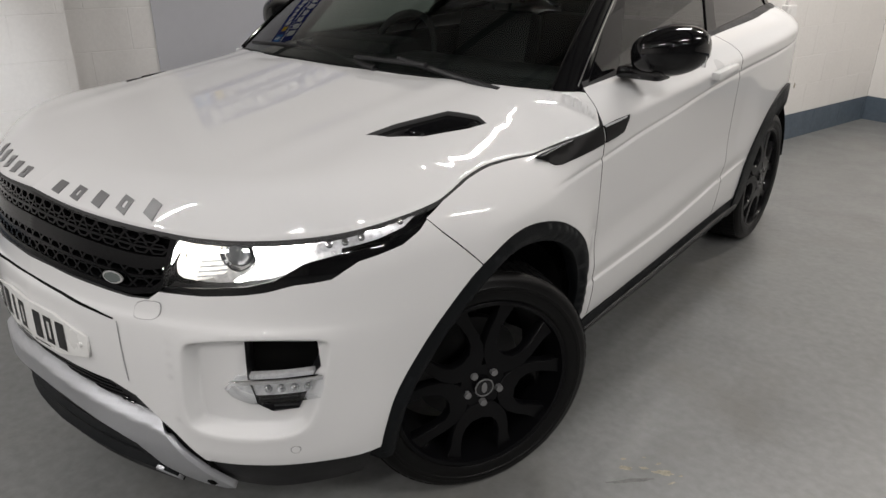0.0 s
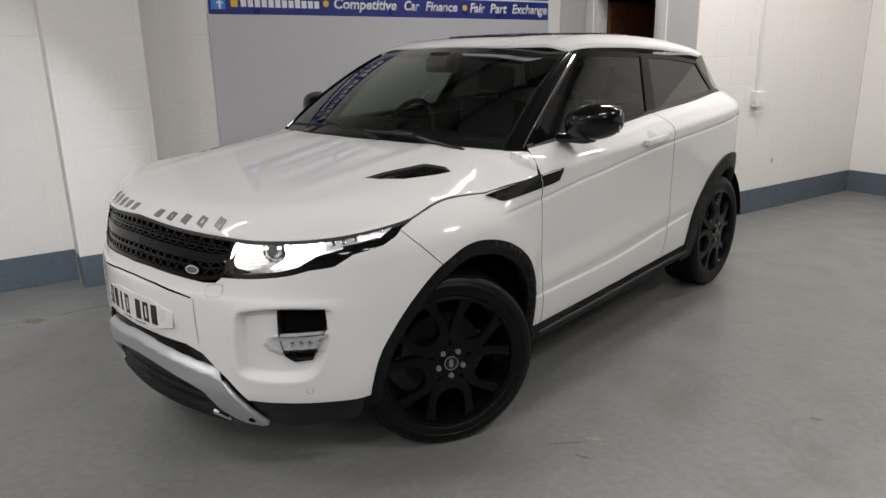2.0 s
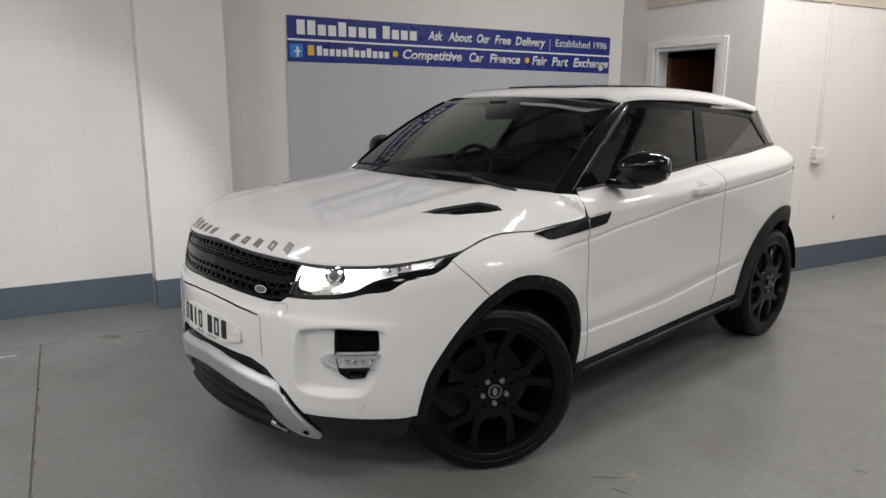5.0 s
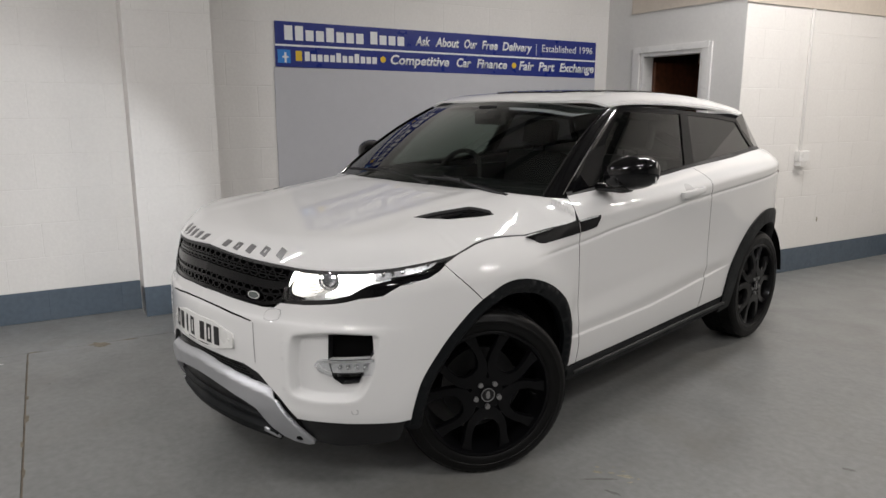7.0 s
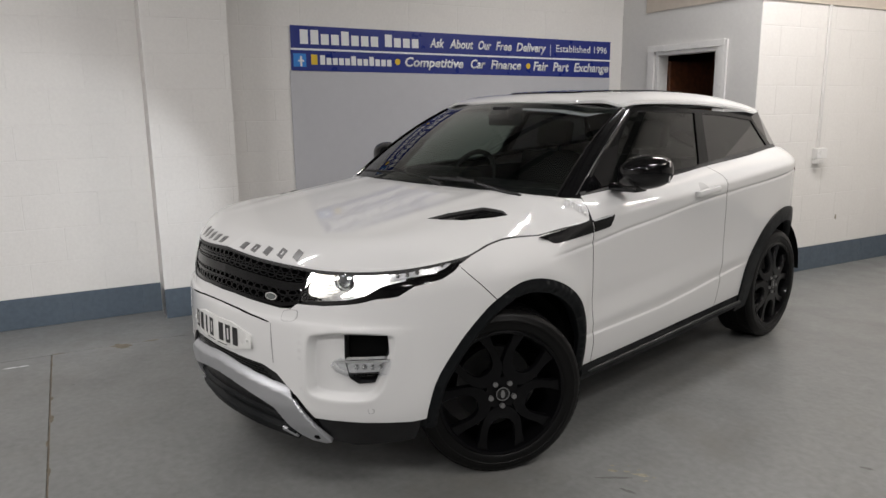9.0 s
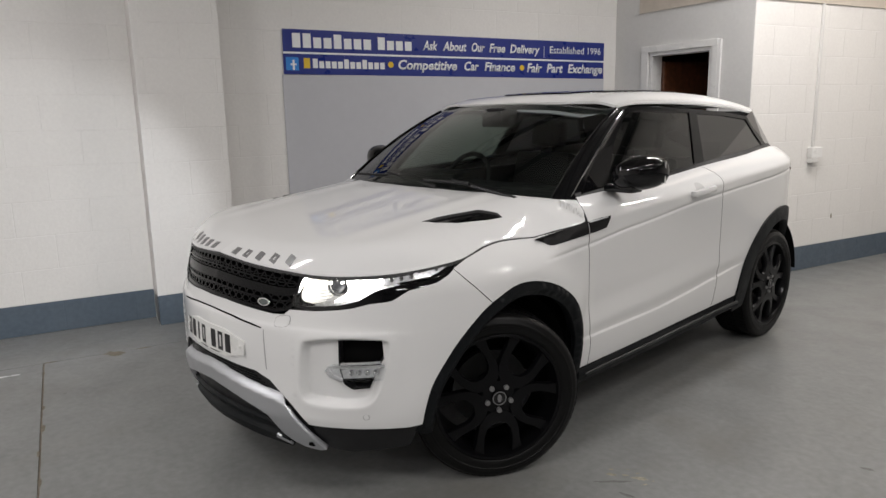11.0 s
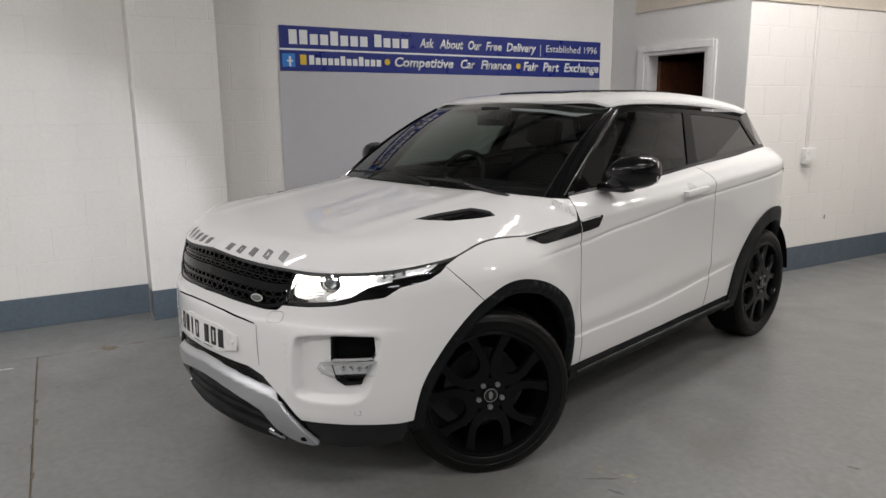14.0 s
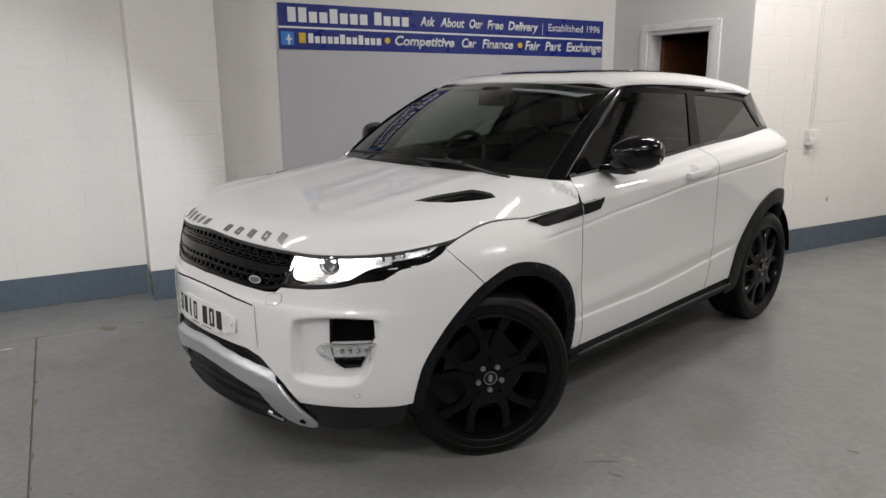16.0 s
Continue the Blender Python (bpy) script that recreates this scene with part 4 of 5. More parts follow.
# grille
grille = thing("grille", label="gloss black grille with two bands of hexagon mesh")
grille.parent = car
half = [(0, 0.976), (0.25, 0.966), (0.45, 0.950), (0.520, 0.943), (0.496, 0.83), (0.468, 0.806), (0.40, 0.792), (0.274, 0.798), (0, 0.808)]
G_OUT = two_sided(half)
panel("backing", G_OUT, on_skin(-0.035), DARK, grille, "dark backing", step=0.04, depth=0.0)
inner = [(s * 0.972, 0.885 + (z - 0.885) * 0.86) for s, z in G_OUT]
panel("surround", G_OUT, on_skin(-0.004), GRILLE, grille, "gloss black surround", step=0.025, holes=[inner], depth=0.035)


def grille_z(s, v):
    """Heights inside the grille: v from 0 at its foot to 1 at its top."""
    lo = soft_line([0, 0.274, 0.40, 0.47, 0.52], [0.808, 0.798, 0.793, 0.806, 0.83])(abs(s))
    hi = soft_line([0, 0.25, 0.45, 0.52], [0.976, 0.966, 0.950, 0.943])(abs(s))
    return lo + (hi - lo) * v


g_form = lambda s, v: on_skin(-0.008)(s, grille_z(s, v))
for v0, v1, out in ((0.40, 0.60, -0.006), (0.255, 0.29, -0.008), (0.70, 0.735, -0.008)):
    wide = [(-0.50 + 0.5 * i / 10 * 2 * 1.0, v0) for i in range(11)]
    strip = wide + [(s, v1) for s, _ in wide[::-1]]
    panel("blade", strip, (lambda o: lambda s, v: on_skin(o)(s, grille_z(s, v)))(out), GRILLE, grille, "smooth gloss black blade", step=0.03, depth=0.02)
for band, (v0, v1) in enumerate(((0.07, 0.40), (0.62, 0.95))):
    verts, faces, normals = [], [], []
    rows = 2
    dv = (v1 - v0) / rows
    for r in range(rows):
        for c in range(-10, 11):
            s0 = c * 0.047 + (0.0235 if r % 2 else 0.0)
            vc = v0 + dv * (r + 0.5)
            if abs(s0) > 0.475:
                continue
            base = len(verts)
            for depth_, grow in ((0.0, 1.02), (0.0, 0.72), (-0.022, 0.66)):
                for q in range(6):
                    a = radians(60 * q)
                    s1, v1_ = s0 + 0.0265 * grow * math.cos(a), vc + dv * 0.58 * grow * math.sin(a)
                    verts.append(on_skin(-0.010 + depth_)(s1, grille_z(s1, v1_)))
            for q in range(6):
                p = (q + 1) % 6
                faces += [(base + q, base + p, base + 6 + p, base + 6 + q), (base + 6 + q, base + 6 + p, base + 12 + p, base + 12 + q)]
    mesh_part("hexagon_mesh", verts, faces, GRILLE, grille, "black hexagon mesh")
for r, z_, mat, d in ((1.0, 0, CHROME, 0.004), (0.78, 0, EMBLEM, 0.006)):
    ring = oval((0.352, 0.828), 0.030 * r, 0.015 * r, 0, 360, 28)[:-1]
    panel("emblem", ring, on_skin(d), mat, grille, "small oval emblem", step=0.01, depth=0.008)

# headlamps
HL_TOP = [(s, EDGE_Z(s) - 0.005) for s in (0.528, 0.60, 0.70, 0.80, 0.90, 1.0, 1.08, 1.14, 1.185)]
GLASS_LOW = [(1.150, 0.957), (1.115, 0.942), (1.04, 0.930), (0.922, 0.919), (0.86, 0.906), (0.837, 0.899), (0.805, 0.881), (0.773, 0.863), (0.70, 0.846), (0.588, 0.833), (0.484, 0.826)]
HL_GLASS = [(0.503, 0.88)] + HL_TOP + GLASS_LOW
HL_ALL = [(0.500, 0.88)] + HL_TOP + HL_LOW[::-1]
for k in (1, -1):
    side = lambda pts: [(k * s, z) for s, z in (pts[::-1] if k > 0 else pts)]
    hl = thing("headlamp", label="long swept-back headlamp, lit white")
    hl.parent = car
    panel("housing", side(HL_ALL), on_skin(-0.075), material("lamp_bowl", (0.66, 0.66, 0.67), 0.25, metal=0.15, grain=0.25, grain_size=70) if k > 0 else bpy.data.materials["lamp_bowl"], hl, "grey reflector housing", step=0.03, depth=0.0)
    rim_pts = stepped(HL_ALL, 0.03)
    ring_v = [on_skin(d)(k * s, z) for d in (-0.004, -0.075) for s, z in rim_pts]
    n = len(rim_pts)
    mesh_part("housing_wall", ring_v, [(i, (i + 1) % n, n + (i + 1) % n, n + i) for i in range(n)], SATIN_BLACK, hl)
    panel("lens", side(HL_GLASS), on_skin(-0.002), LENS, hl, "clear headlamp lens", step=0.025, depth=0.0)
    panel("lower_trim", side(GLASS_LOW[:1] + [(1.175, 0.968)] + HL_LOW[::-1][:-1] + GLASS_LOW[::-1][0:-1]), on_skin(-0.001), GLOSS_BLACK, hl, "gloss black lower trim", step=0.02, depth=0.01)
    # main reflector bowl, projector and light strips
    def bowl(s, z):
        d = math.hypot((s / k - 0.578) / 0.075, (z - 0.893) / 0.06)
        return on_skin(-0.030 - 0.035 * max(0.0, 1 - d * d))(s, z)
    panel("main_reflector", side(rounded([(0.520, 0.944), (0.632, 0.948), (0.650, 0.912), (0.640, 0.868), (0.575, 0.840), (0.512, 0.838), (0.504, 0.87)], 2)), bowl, GLOW, hl, "lit main reflector", step=0.012, depth=0.01)
    for i in range(4):  # ribs fan out below the reflector
        z0 = 0.846 + 0.012 * i
        rib = [(0.560 + 0.004 * i, z0), (0.640 + 0.006 * i, z0 + 0.012), (0.640 + 0.006 * i, z0 + 0.017), (0.560 + 0.004 * i, z0 + 0.004)]
        panel("reflector_rib", side(rib[::-1]), on_skin(-0.026), bpy.data.materials["lamp_bowl"], hl, step=0.02, depth=0.006)
    c = on_skin(-0.028)(k * 0.678, 0.912)
    way = (on_skin(0.05)(k * 0.678, 0.912) - c).normalized()
    way = (way + Vector((0.15 * k, -0.4, 0.1))).normalized()
    for r0, r1, a, b, mat in ((0.046, 0.043, -0.02, 0.010, CHROME), (0.041, 0.039, -0.02, 0.013, SATIN_BLACK), (0.037, 0.036, -0.01, 0.015, CHROME)):
        bm = bmesh.new()
        add_rod(bm, c + way * a, c + way * b, r0, r1, 32, caps=False)
        part("projector_ring", bm, mat, hl, "ring round the projector", True)
    bm = bmesh.new()
    bmesh.ops.create_uvsphere(bm, u_segments=24, v_segments=14, radius=0.033, matrix=Matrix.Translation(c - way * 0.006))
    part("projector_lens", bm, material("projector_glass", (0.10, 0.105, 0.11), 0.03, coat=1.0) if k > 0 else bpy.data.materials["projector_glass"], hl, "round projector lens", True)
    day = [(0.725, 0.950), (0.816, 0.958), (0.90, 0.963), (0.977, 0.968), (0.976, 0.957), (0.905, 0.949), (0.852, 0.940), (0.834, 0.912), (0.795, 0.892), (0.752, 0.878), (0.726, 0.864), (0.672, 0.850), (0.668, 0.858), (0.712, 0.878), (0.735, 0.90), (0.720, 0.925)]
    panel("day_light", side(rounded(day, 1)), on_skin(-0.011), BULB, hl, "lit daytime light", step=0.012, depth=0.006)
    panel("inner_light", side([(0.484, 0.864), (0.530, 0.940), (0.545, 0.940), (0.500, 0.868)]), on_skin(-0.008), BULB, hl, "lit inner light strip", step=0.02, depth=0.004)
    panel("brow_light", side([(0.60, 0.922), (0.71, 0.930), (0.71, 0.924), (0.60, 0.915)]), on_skin(-0.006), BULB, hl, "lit strip across the projector", step=0.02, depth=0.004)
    panel("side_reflector", side([(0.99, 0.966), (1.10, 0.974), (1.15, 0.968), (1.105, 0.950), (1.03, 0.938), (0.93, 0.928), (0.87, 0.918), (0.87, 0.938), (0.92, 0.944), (0.985, 0.952)]), on_skin(-0.009), bpy.data.materials["lamp_bowl"], hl, "grey side reflector", step=0.02, depth=0.012)
    for s0, z0 in ((0.90, 0.935), (0.94, 0.938), (0.985, 0.944), (1.10, 0.960)):
        bm = bmesh.new()
        bmesh.ops.create_uvsphere(bm, u_segments=12, v_segments=8, radius=0.010, matrix=Matrix.Translation(on_skin(-0.013)(k * s0, z0)))
        part("marker_cell", bm, CHROME, hl, "small bright lamp cell", True)
    glow = bpy.data.lights.new("headlamp_light", "SPOT")
    glow.energy, glow.color, glow.spot_size, glow.spot_blend, glow.shadow_soft_size = 34, (0.93, 0.96, 1.0), radians(78), 0.45, 0.03
    eye = on_skin(0.06)(k * 0.80, 0.90)
    new("headlamp_light", glow).matrix_world = look(eye, eye + Vector((2.1 * k, -0.12, -0.22)))

# wings, doors, quarters
wing = [(1.962, 0.929), (1.979, 0.713), (1.996, 0.56), (2.008, 0.45), (2.009, 0.352), (1.945, 0.350)] + front_arch(13, 4.5, 40)[:-1] + [(1.319, 0.807), (1.263, 0.862), (1.203, 0.920), (1.168, 0.958)]
wing += [(s, EDGE_Z(s) - 0.005) for s in (1.24, 1.30, 1.36, 1.42, 1.46, 1.52, 1.58, 1.66, 1.74, 1.80, 1.88, 1.94)] + [(1.958, 1.036)]
crease_lines = [[(0.22 + SIDE + 2.6 * i / 60, CREASE(0.22 + 2.6 * i / 60) + d) for i in range(61)] for d in (-0.016, -0.009, -0.004, 0.0, 0.004, 0.009, 0.016)]
ledge_lines = [[(a + b * i / 30, LEDGE(a - SIDE + b * i / 30) + d) for i in range(31)] for a, b in ((2.02, 1.18), (3.28, 0.3)) for d in (-0.012, -0.008, -0.004, 0.0, 0.003, 0.008, 0.018, 0.035)]
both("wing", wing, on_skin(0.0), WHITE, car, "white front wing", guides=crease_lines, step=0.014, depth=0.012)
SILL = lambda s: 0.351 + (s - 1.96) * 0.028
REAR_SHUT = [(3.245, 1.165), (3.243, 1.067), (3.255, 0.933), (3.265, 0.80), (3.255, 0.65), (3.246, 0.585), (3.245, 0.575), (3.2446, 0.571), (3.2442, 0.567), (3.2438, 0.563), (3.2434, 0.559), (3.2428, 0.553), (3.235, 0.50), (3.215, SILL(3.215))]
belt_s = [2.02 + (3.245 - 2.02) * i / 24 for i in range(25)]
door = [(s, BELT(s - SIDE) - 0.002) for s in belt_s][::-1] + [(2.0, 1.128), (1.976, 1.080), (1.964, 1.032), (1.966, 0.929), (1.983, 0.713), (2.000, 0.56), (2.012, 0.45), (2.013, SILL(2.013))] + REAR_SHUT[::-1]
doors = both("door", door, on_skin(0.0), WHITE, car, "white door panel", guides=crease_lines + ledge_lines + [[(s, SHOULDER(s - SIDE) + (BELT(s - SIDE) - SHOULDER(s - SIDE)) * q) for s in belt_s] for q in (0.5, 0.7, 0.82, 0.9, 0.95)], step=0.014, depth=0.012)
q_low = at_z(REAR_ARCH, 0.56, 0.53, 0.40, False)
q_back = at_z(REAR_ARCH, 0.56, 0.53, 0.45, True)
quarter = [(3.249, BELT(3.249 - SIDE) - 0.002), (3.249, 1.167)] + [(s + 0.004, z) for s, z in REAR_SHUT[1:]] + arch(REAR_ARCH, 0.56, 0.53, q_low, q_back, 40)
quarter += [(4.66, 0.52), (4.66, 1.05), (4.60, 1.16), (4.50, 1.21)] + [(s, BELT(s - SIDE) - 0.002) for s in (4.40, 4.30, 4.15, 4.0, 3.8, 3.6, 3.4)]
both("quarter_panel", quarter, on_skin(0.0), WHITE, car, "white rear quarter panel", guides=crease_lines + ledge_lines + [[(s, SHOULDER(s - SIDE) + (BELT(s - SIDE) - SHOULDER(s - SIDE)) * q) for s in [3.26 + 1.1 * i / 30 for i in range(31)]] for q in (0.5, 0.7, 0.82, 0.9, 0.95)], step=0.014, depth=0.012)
panel("tailgate", [(4.665, 1.14), (4.665, 0.45), (5.58, 0.45), (5.58, 1.14)], on_skin(0.0), WHITE, car, step=0.05, depth=0.02)
panel("tailgate", [(4.665, 1.14), (4.665, 0.45), (5.58, 0.45), (5.58, 1.14)], on_skin(0.0), WHITE, car, step=0.05, depth=0.02, mirror=True)
both("rear_bumper", [(4.72, 0.445), (4.74, 0.30), (5.59, 0.26), (5.59, 0.445)], on_skin(0.005), SATIN_BLACK, car, "satin black rear bumper", step=0.05, depth=0.02)
both("tail_lamp", [(4.34, 1.115), (4.36, 1.145), (4.60, 1.14), (4.60, 1.00), (4.50, 1.02), (4.44, 1.06)], on_skin(0.006), material("dark_red_lens", (0.09, 0.006, 0.006), 0.12, coat=1.0), car, "dark red tail lamp", step=0.03, depth=0.02)
# fender vents
def vent_form(s, z):
    y = s - SIDE
    flat = 0.908 + 0.118 * (y - 0.238) - 0.02 * (y - 0.238) ** 2 - 0.2 * max(0.0, z - 1.0)
    return Vector((max(flat, skin(s, z).x + 0.005), y, z))


both("wing_vent", [(1.648, 1.006), (1.80, 1.026), (1.955, 1.047), (1.957, 0.994), (1.84, 0.984), (1.735, 0.974), (1.71, 0.976)][::-1], vent_form, VENT_BLACK, car, "black wing vent", step=0.02, depth=0.04)
both("door_vent", [(1.966, 1.048), (2.05, 1.056), (2.122, 1.058), (2.118, 1.045), (2.090, 1.006), (2.04, 0.999), (1.968, 0.994)][::-1], vent_form, VENT_BLACK, doors[0].parent, "black door vent", step=0.02, depth=0.04)
both("vent_bright_strip", [(1.97, 1.049), (2.10, 1.058), (2.10, 1.053), (1.97, 1.042)][::-1], lambda s, z: vent_form(s, z) + Vector((0.002, 0, 0)), SILVER, car, "thin bright strip on the vent", step=0.03, depth=0.003)
# black arch trims and sills
def trim_form(c, rx, ry):
    def form(s, z):
        r = math.hypot((s - c[0]) / rx, (z - c[1]) / ry)
        lean = 0.012 - 0.05 * max(0.0, r - 0.97) - 0.03 * max(0.0, 0.90 - r)
        return skin(s, min(max(z, 0.19), 1.0), lean)
    return form


ft = [(1.946, 0.33)] + front_arch(13, 0, 60, 1.006) + [(1.012, 0.31), (1.07, 0.31)] + front_arch(0, 13, 60, 0.885) + [(1.89, 0.33)]
FT_LINE = front_arch(13, 0, 40, 1.006)


def front_trim_form(s, z):
    gap = away(np.array([(s, z)]), FT_LINE + [(1.012, 0.1), (1.946, 0.1)])[0]
    return skin(s, min(max(z, 0.19), 1.0), 0.002 + 0.011 * step01(gap, 0.0, 0.014) - 0.018 * step01(gap, 0.036, 0.06))


both("arch_trim", ft, front_trim_form, TRIM_BLACK, car, "black plastic wheel arch trim", step=0.02, depth=0.05)
rt = arch(REAR_ARCH, 0.563, 0.533, 10, 188, 60) + arch(REAR_ARCH, 0.43, 0.44, 188, 10, 60)
both("arch_trim", rt, trim_form(REAR_ARCH, 0.563, 0.533), TRIM_BLACK, car, "black plastic wheel arch trim", step=0.022, depth=0.05)
sill = [(1.93, 0.348), (2.4, 0.361), (3.0, 0.378), (3.55, 0.395), (3.55, 0.330), (3.0, 0.302), (2.4, 0.278), (1.93, 0.262)]


def sill_form(s, z):
    return skin(s, z, 0.028 * math.sin(math.pi * min(max((z - 0.25) / 0.11, 0.0), 1.0)))


both("sill", sill[::-1], sill_form, TRIM_BLACK, car, "black plastic side sill", step=0.025, depth=0.04)
both("sill_rib", [(1.98, 0.306), (3.50, 0.356), (3.50, 0.368), (1.98, 0.320)], lambda s, z: skin(s, z, 0.034), SATIN_BLACK, car, "satin black rib along the sill", step=0.04, depth=0.012)
# wheel housings, inner shell and underside
for c in (0.0, 2.66):
    for k in (1, -1):
        bm = bmesh.new()
        ring = [[bm.verts.new((k * x, c + 0.02 + r * math.cos(radians(a)), 0.362 + r * math.sin(radians(a)))) for x in (0.55, 0.90 - 0.16 * step01(a, 110, 150))] for a in range(4, 181, 8) for r in (0.44,)]
        for p, q in zip(ring, ring[1:]):
            bm.faces.new((p[0], p[1], q[1], q[0]))
        bm.faces.new([p[0] for p in ring])
        part("wheel_housing", bm, DARK, car, "dark wheel housing")
bm = bmesh.new()
add_box(bm, (-0.80, 0.45, 0.29), (0.80, 2.2, 0.36), 0.02)
add_box(bm, (-0.54, -0.70, 0.25), (0.54, 3.25, 0.45), 0.02)
part("underbody", bm, DARK, car, "dark underbody")
bm = bmesh.new()
add_box(bm, (-0.50, -0.66, 0.42), (0.50, 0.40, 0.90), 0.03)
add_box(bm, (-0.86, -0.42, 0.80), (-0.50, 0.40, 0.92), 0.03)
add_box(bm, (0.50, -0.42, 0.80), (0.86, 0.40, 0.92), 0.03)
part("engine_bay", bm, DARK, car, "dark engine bay block")
for k in (1, -1):
    part("inner_sill", box((k * 0.70 if k > 0 else -0.86, 0.50, 0.30), (0.86 if k > 0 else -0.70, 2.15, 0.80), 0.02), DARK, car)

# glasshouse
scr = [(-0.985, 0.0), (0.985, 0.0), (1.0, 1.0), (-1.0, 1.0)]
glass_form = lambda u, v: screen(u, v)
panel("windscreen", scr, glass_form, SCREEN, car, "clear raked windscreen", step=0.07, depth=0.0)
panel("screen_band", [(-0.97, 0.0), (0.97, 0.0), (0.965, 0.055), (0.5, 0.05), (0, 0.045), (-0.5, 0.05), (-0.965, 0.055)], lambda u, v: screen(u, v) + Vector((0, 0.002, -0.004)), SATIN_BLACK, car, "black band at the windscreen's foot", step=0.07, depth=0.0)
panel("screen_band", [(-0.99, 0.91), (-0.14, 0.91), (-0.11, 0.80), (0.02, 0.80), (0.05, 0.91), (0.99, 0.91), (0.99, 1.0), (-0.99, 1.0)], lambda u, v: screen(u, v) + Vector((0, 0.002, -0.004)), SATIN_BLACK, car, step=0.07, depth=0.0)
panel("cowl", [(-0.86, 0.24), (0.86, 0.24), (0.86, 0.52), (0.5, 0.36), (0, 0.32), (-0.5, 0.36), (-0.86, 0.52)], lambda x, y: Vector((x, y, bonnet(x, 0.3) - 0.03 + 0.1 * (y - 0.3))), SATIN_BLACK, car, "black cowl under the wipers", step=0.06, depth=0.0)
for k in (1, -1):
    def pillar_form(a, v):
        p, q = screen(0.982 + 0.02 * v, v), side_glass(0.60 + 0.62 * v, 1.142 + 0.40 * v - 0.02 * v * v, 0.004)
        return p.lerp(q, a) + Vector((0.010, -0.008, 0.004)) * (4 * a * (1 - a))
    panel("a_pillar", [(0.0, -0.01), (0.0, 1.0), (1.02, 1.0), (1.02, -0.03)][::-1], pillar_form, FRAME, car, "black windscreen pillar", step=0.08, depth=0.02, mirror=k < 0)
    for a, r, mat, label in ((0.02, 0.0055, GLOSS_BLACK, "gloss black strip along the windscreen"), (0.80, 0.0045, CHROME, "bright strip along the door window")):
        bm = bmesh.new()
        path = [pillar_form(a, i / 12) + Vector((0.003, -0.003, 0.002)) for i in range(13)]
        add_tube(bm, [Vector((k * p.x, p.y, p.z)) for p in path], r, 8)
        part("pillar_strip", bm, mat, car, label, True)
DLO = [(0.62, 1.146), (1.0, 1.163), (1.445, 1.180), (1.81, 1.206), (2.34, 1.240), (2.885, 1.270), (2.80, 1.345), (2.735, 1.40), (2.69, 1.468), (2.31, 1.506), (1.83, 1.532), (1.45, 1.548), (1.30, 1.549), (1.20, 1.535), (1.10, 1.478), (0.92, 1.36), (0.75, 1.235)]
FRONT_W = [(0.86, 1.170), (1.445, 1.196), (1.775, 1.216), (1.90, 1.506), (1.45, 1.522), (1.30, 1.522), (1.225, 1.508), (1.05, 1.38)]
REAR_W = [(1.89, 1.224), (2.34, 1.252), (2.80, 1.278), (2.74, 1.345), (2.665, 1.448), (2.31, 1.482), (1.985, 1.500)]
both("window_surround", DLO, lambda y, z: side_glass(y, z, 0.003), FRAME, car, "black window surround", step=0.04, holes=[FRONT_W, REAR_W], depth=0.02)
both("front_side_window", [(y, z) for y, z in FRONT_W], lambda y, z: side_glass(y, z, -0.003), TINT, car, "tinted door window", step=0.06, depth=0.0)
both("rear_side_window", [(y, z) for y, z in REAR_W], lambda y, z: side_glass(y, z, -0.003), PRIVACY, car, "dark privacy side window", step=0.06, depth=0.0)
# gutter between shoulder and glass
both("belt_strip", [(0.60, 0), (2.92, 0), (2.92, 1), (0.60, 1)], lambda y, v: (skin(y + SIDE, BELT(y) - 0.004, -0.001).lerp(side_glass(y, BELT(y) + 0.012, 0.004), v)), SATIN_BLACK, car, "black strip under the windows", step=0.08, depth=0.0)
# roof
def roof_form(k_, y):
    return Vector((k_ * ROOF_HALF(y), y, roof(k_ * ROOF_HALF(y), y)))


def roof_front(k_):
    return 1.07 + 0.085 * k_ * k_


ro = [(-1 + 2 * i / 24, roof_front(-1 + 2 * i / 24)) for i in range(25)] + [(1, 1.5), (1, 2.0), (1, 2.5), (1, 2.72), (0.92, 2.95), (0.5, 3.03), (0, 3.05), (-0.5, 3.03), (-0.92, 2.95), (-1, 2.72), (-1, 2.5), (-1, 2.0), (-1, 1.5)]
panel("roof", ro, roof_form, WHITE, car, "white roof", step=0.04, depth=0.015)
panel("roof_glass", rounded([(-0.72, 1.30), (0.72, 1.30), (0.72, 2.35), (-0.72, 2.35)], 1), lambda a, y: roof_form(a, y) + Vector((0, 0, 0.007)), GLOSS_BLACK, car, "dark glass roof panel", step=0.06, depth=0.008)
# rear window and pillars, closing the tail
rear_form = lambda u, v: Vector((u * (0.64 + 0.04 * (1 - v)), 3.36 - 0.02 * u * u - 0.42 * v, 1.12 + 0.38 * v))
panel("rear_window", [(0.95, 0), (-0.95, 0), (-0.95, 1), (0.95, 1)], rear_form, PRIVACY, car, "dark rear window", step=0.08, depth=0.0)
for k in (1, -1):
    a, b = side_glass(2.87, 1.27, -0.004), side_glass(2.69, 1.468, -0.004)
    c, d = rear_form(0.95, 0.0), rear_form(0.95, 1.0)
    e_ = skin(4.56, 1.17, -0.004)
    verts = [Vector((k * p.x, p.y, p.z)) for p in (a, b, d, c, e_)]
    mesh_part("rear_pillar", verts, [(0, 1, 2), (0, 2, 3), (0, 3, 4)], GLOSS_BLACK, car, "black rear pillar")

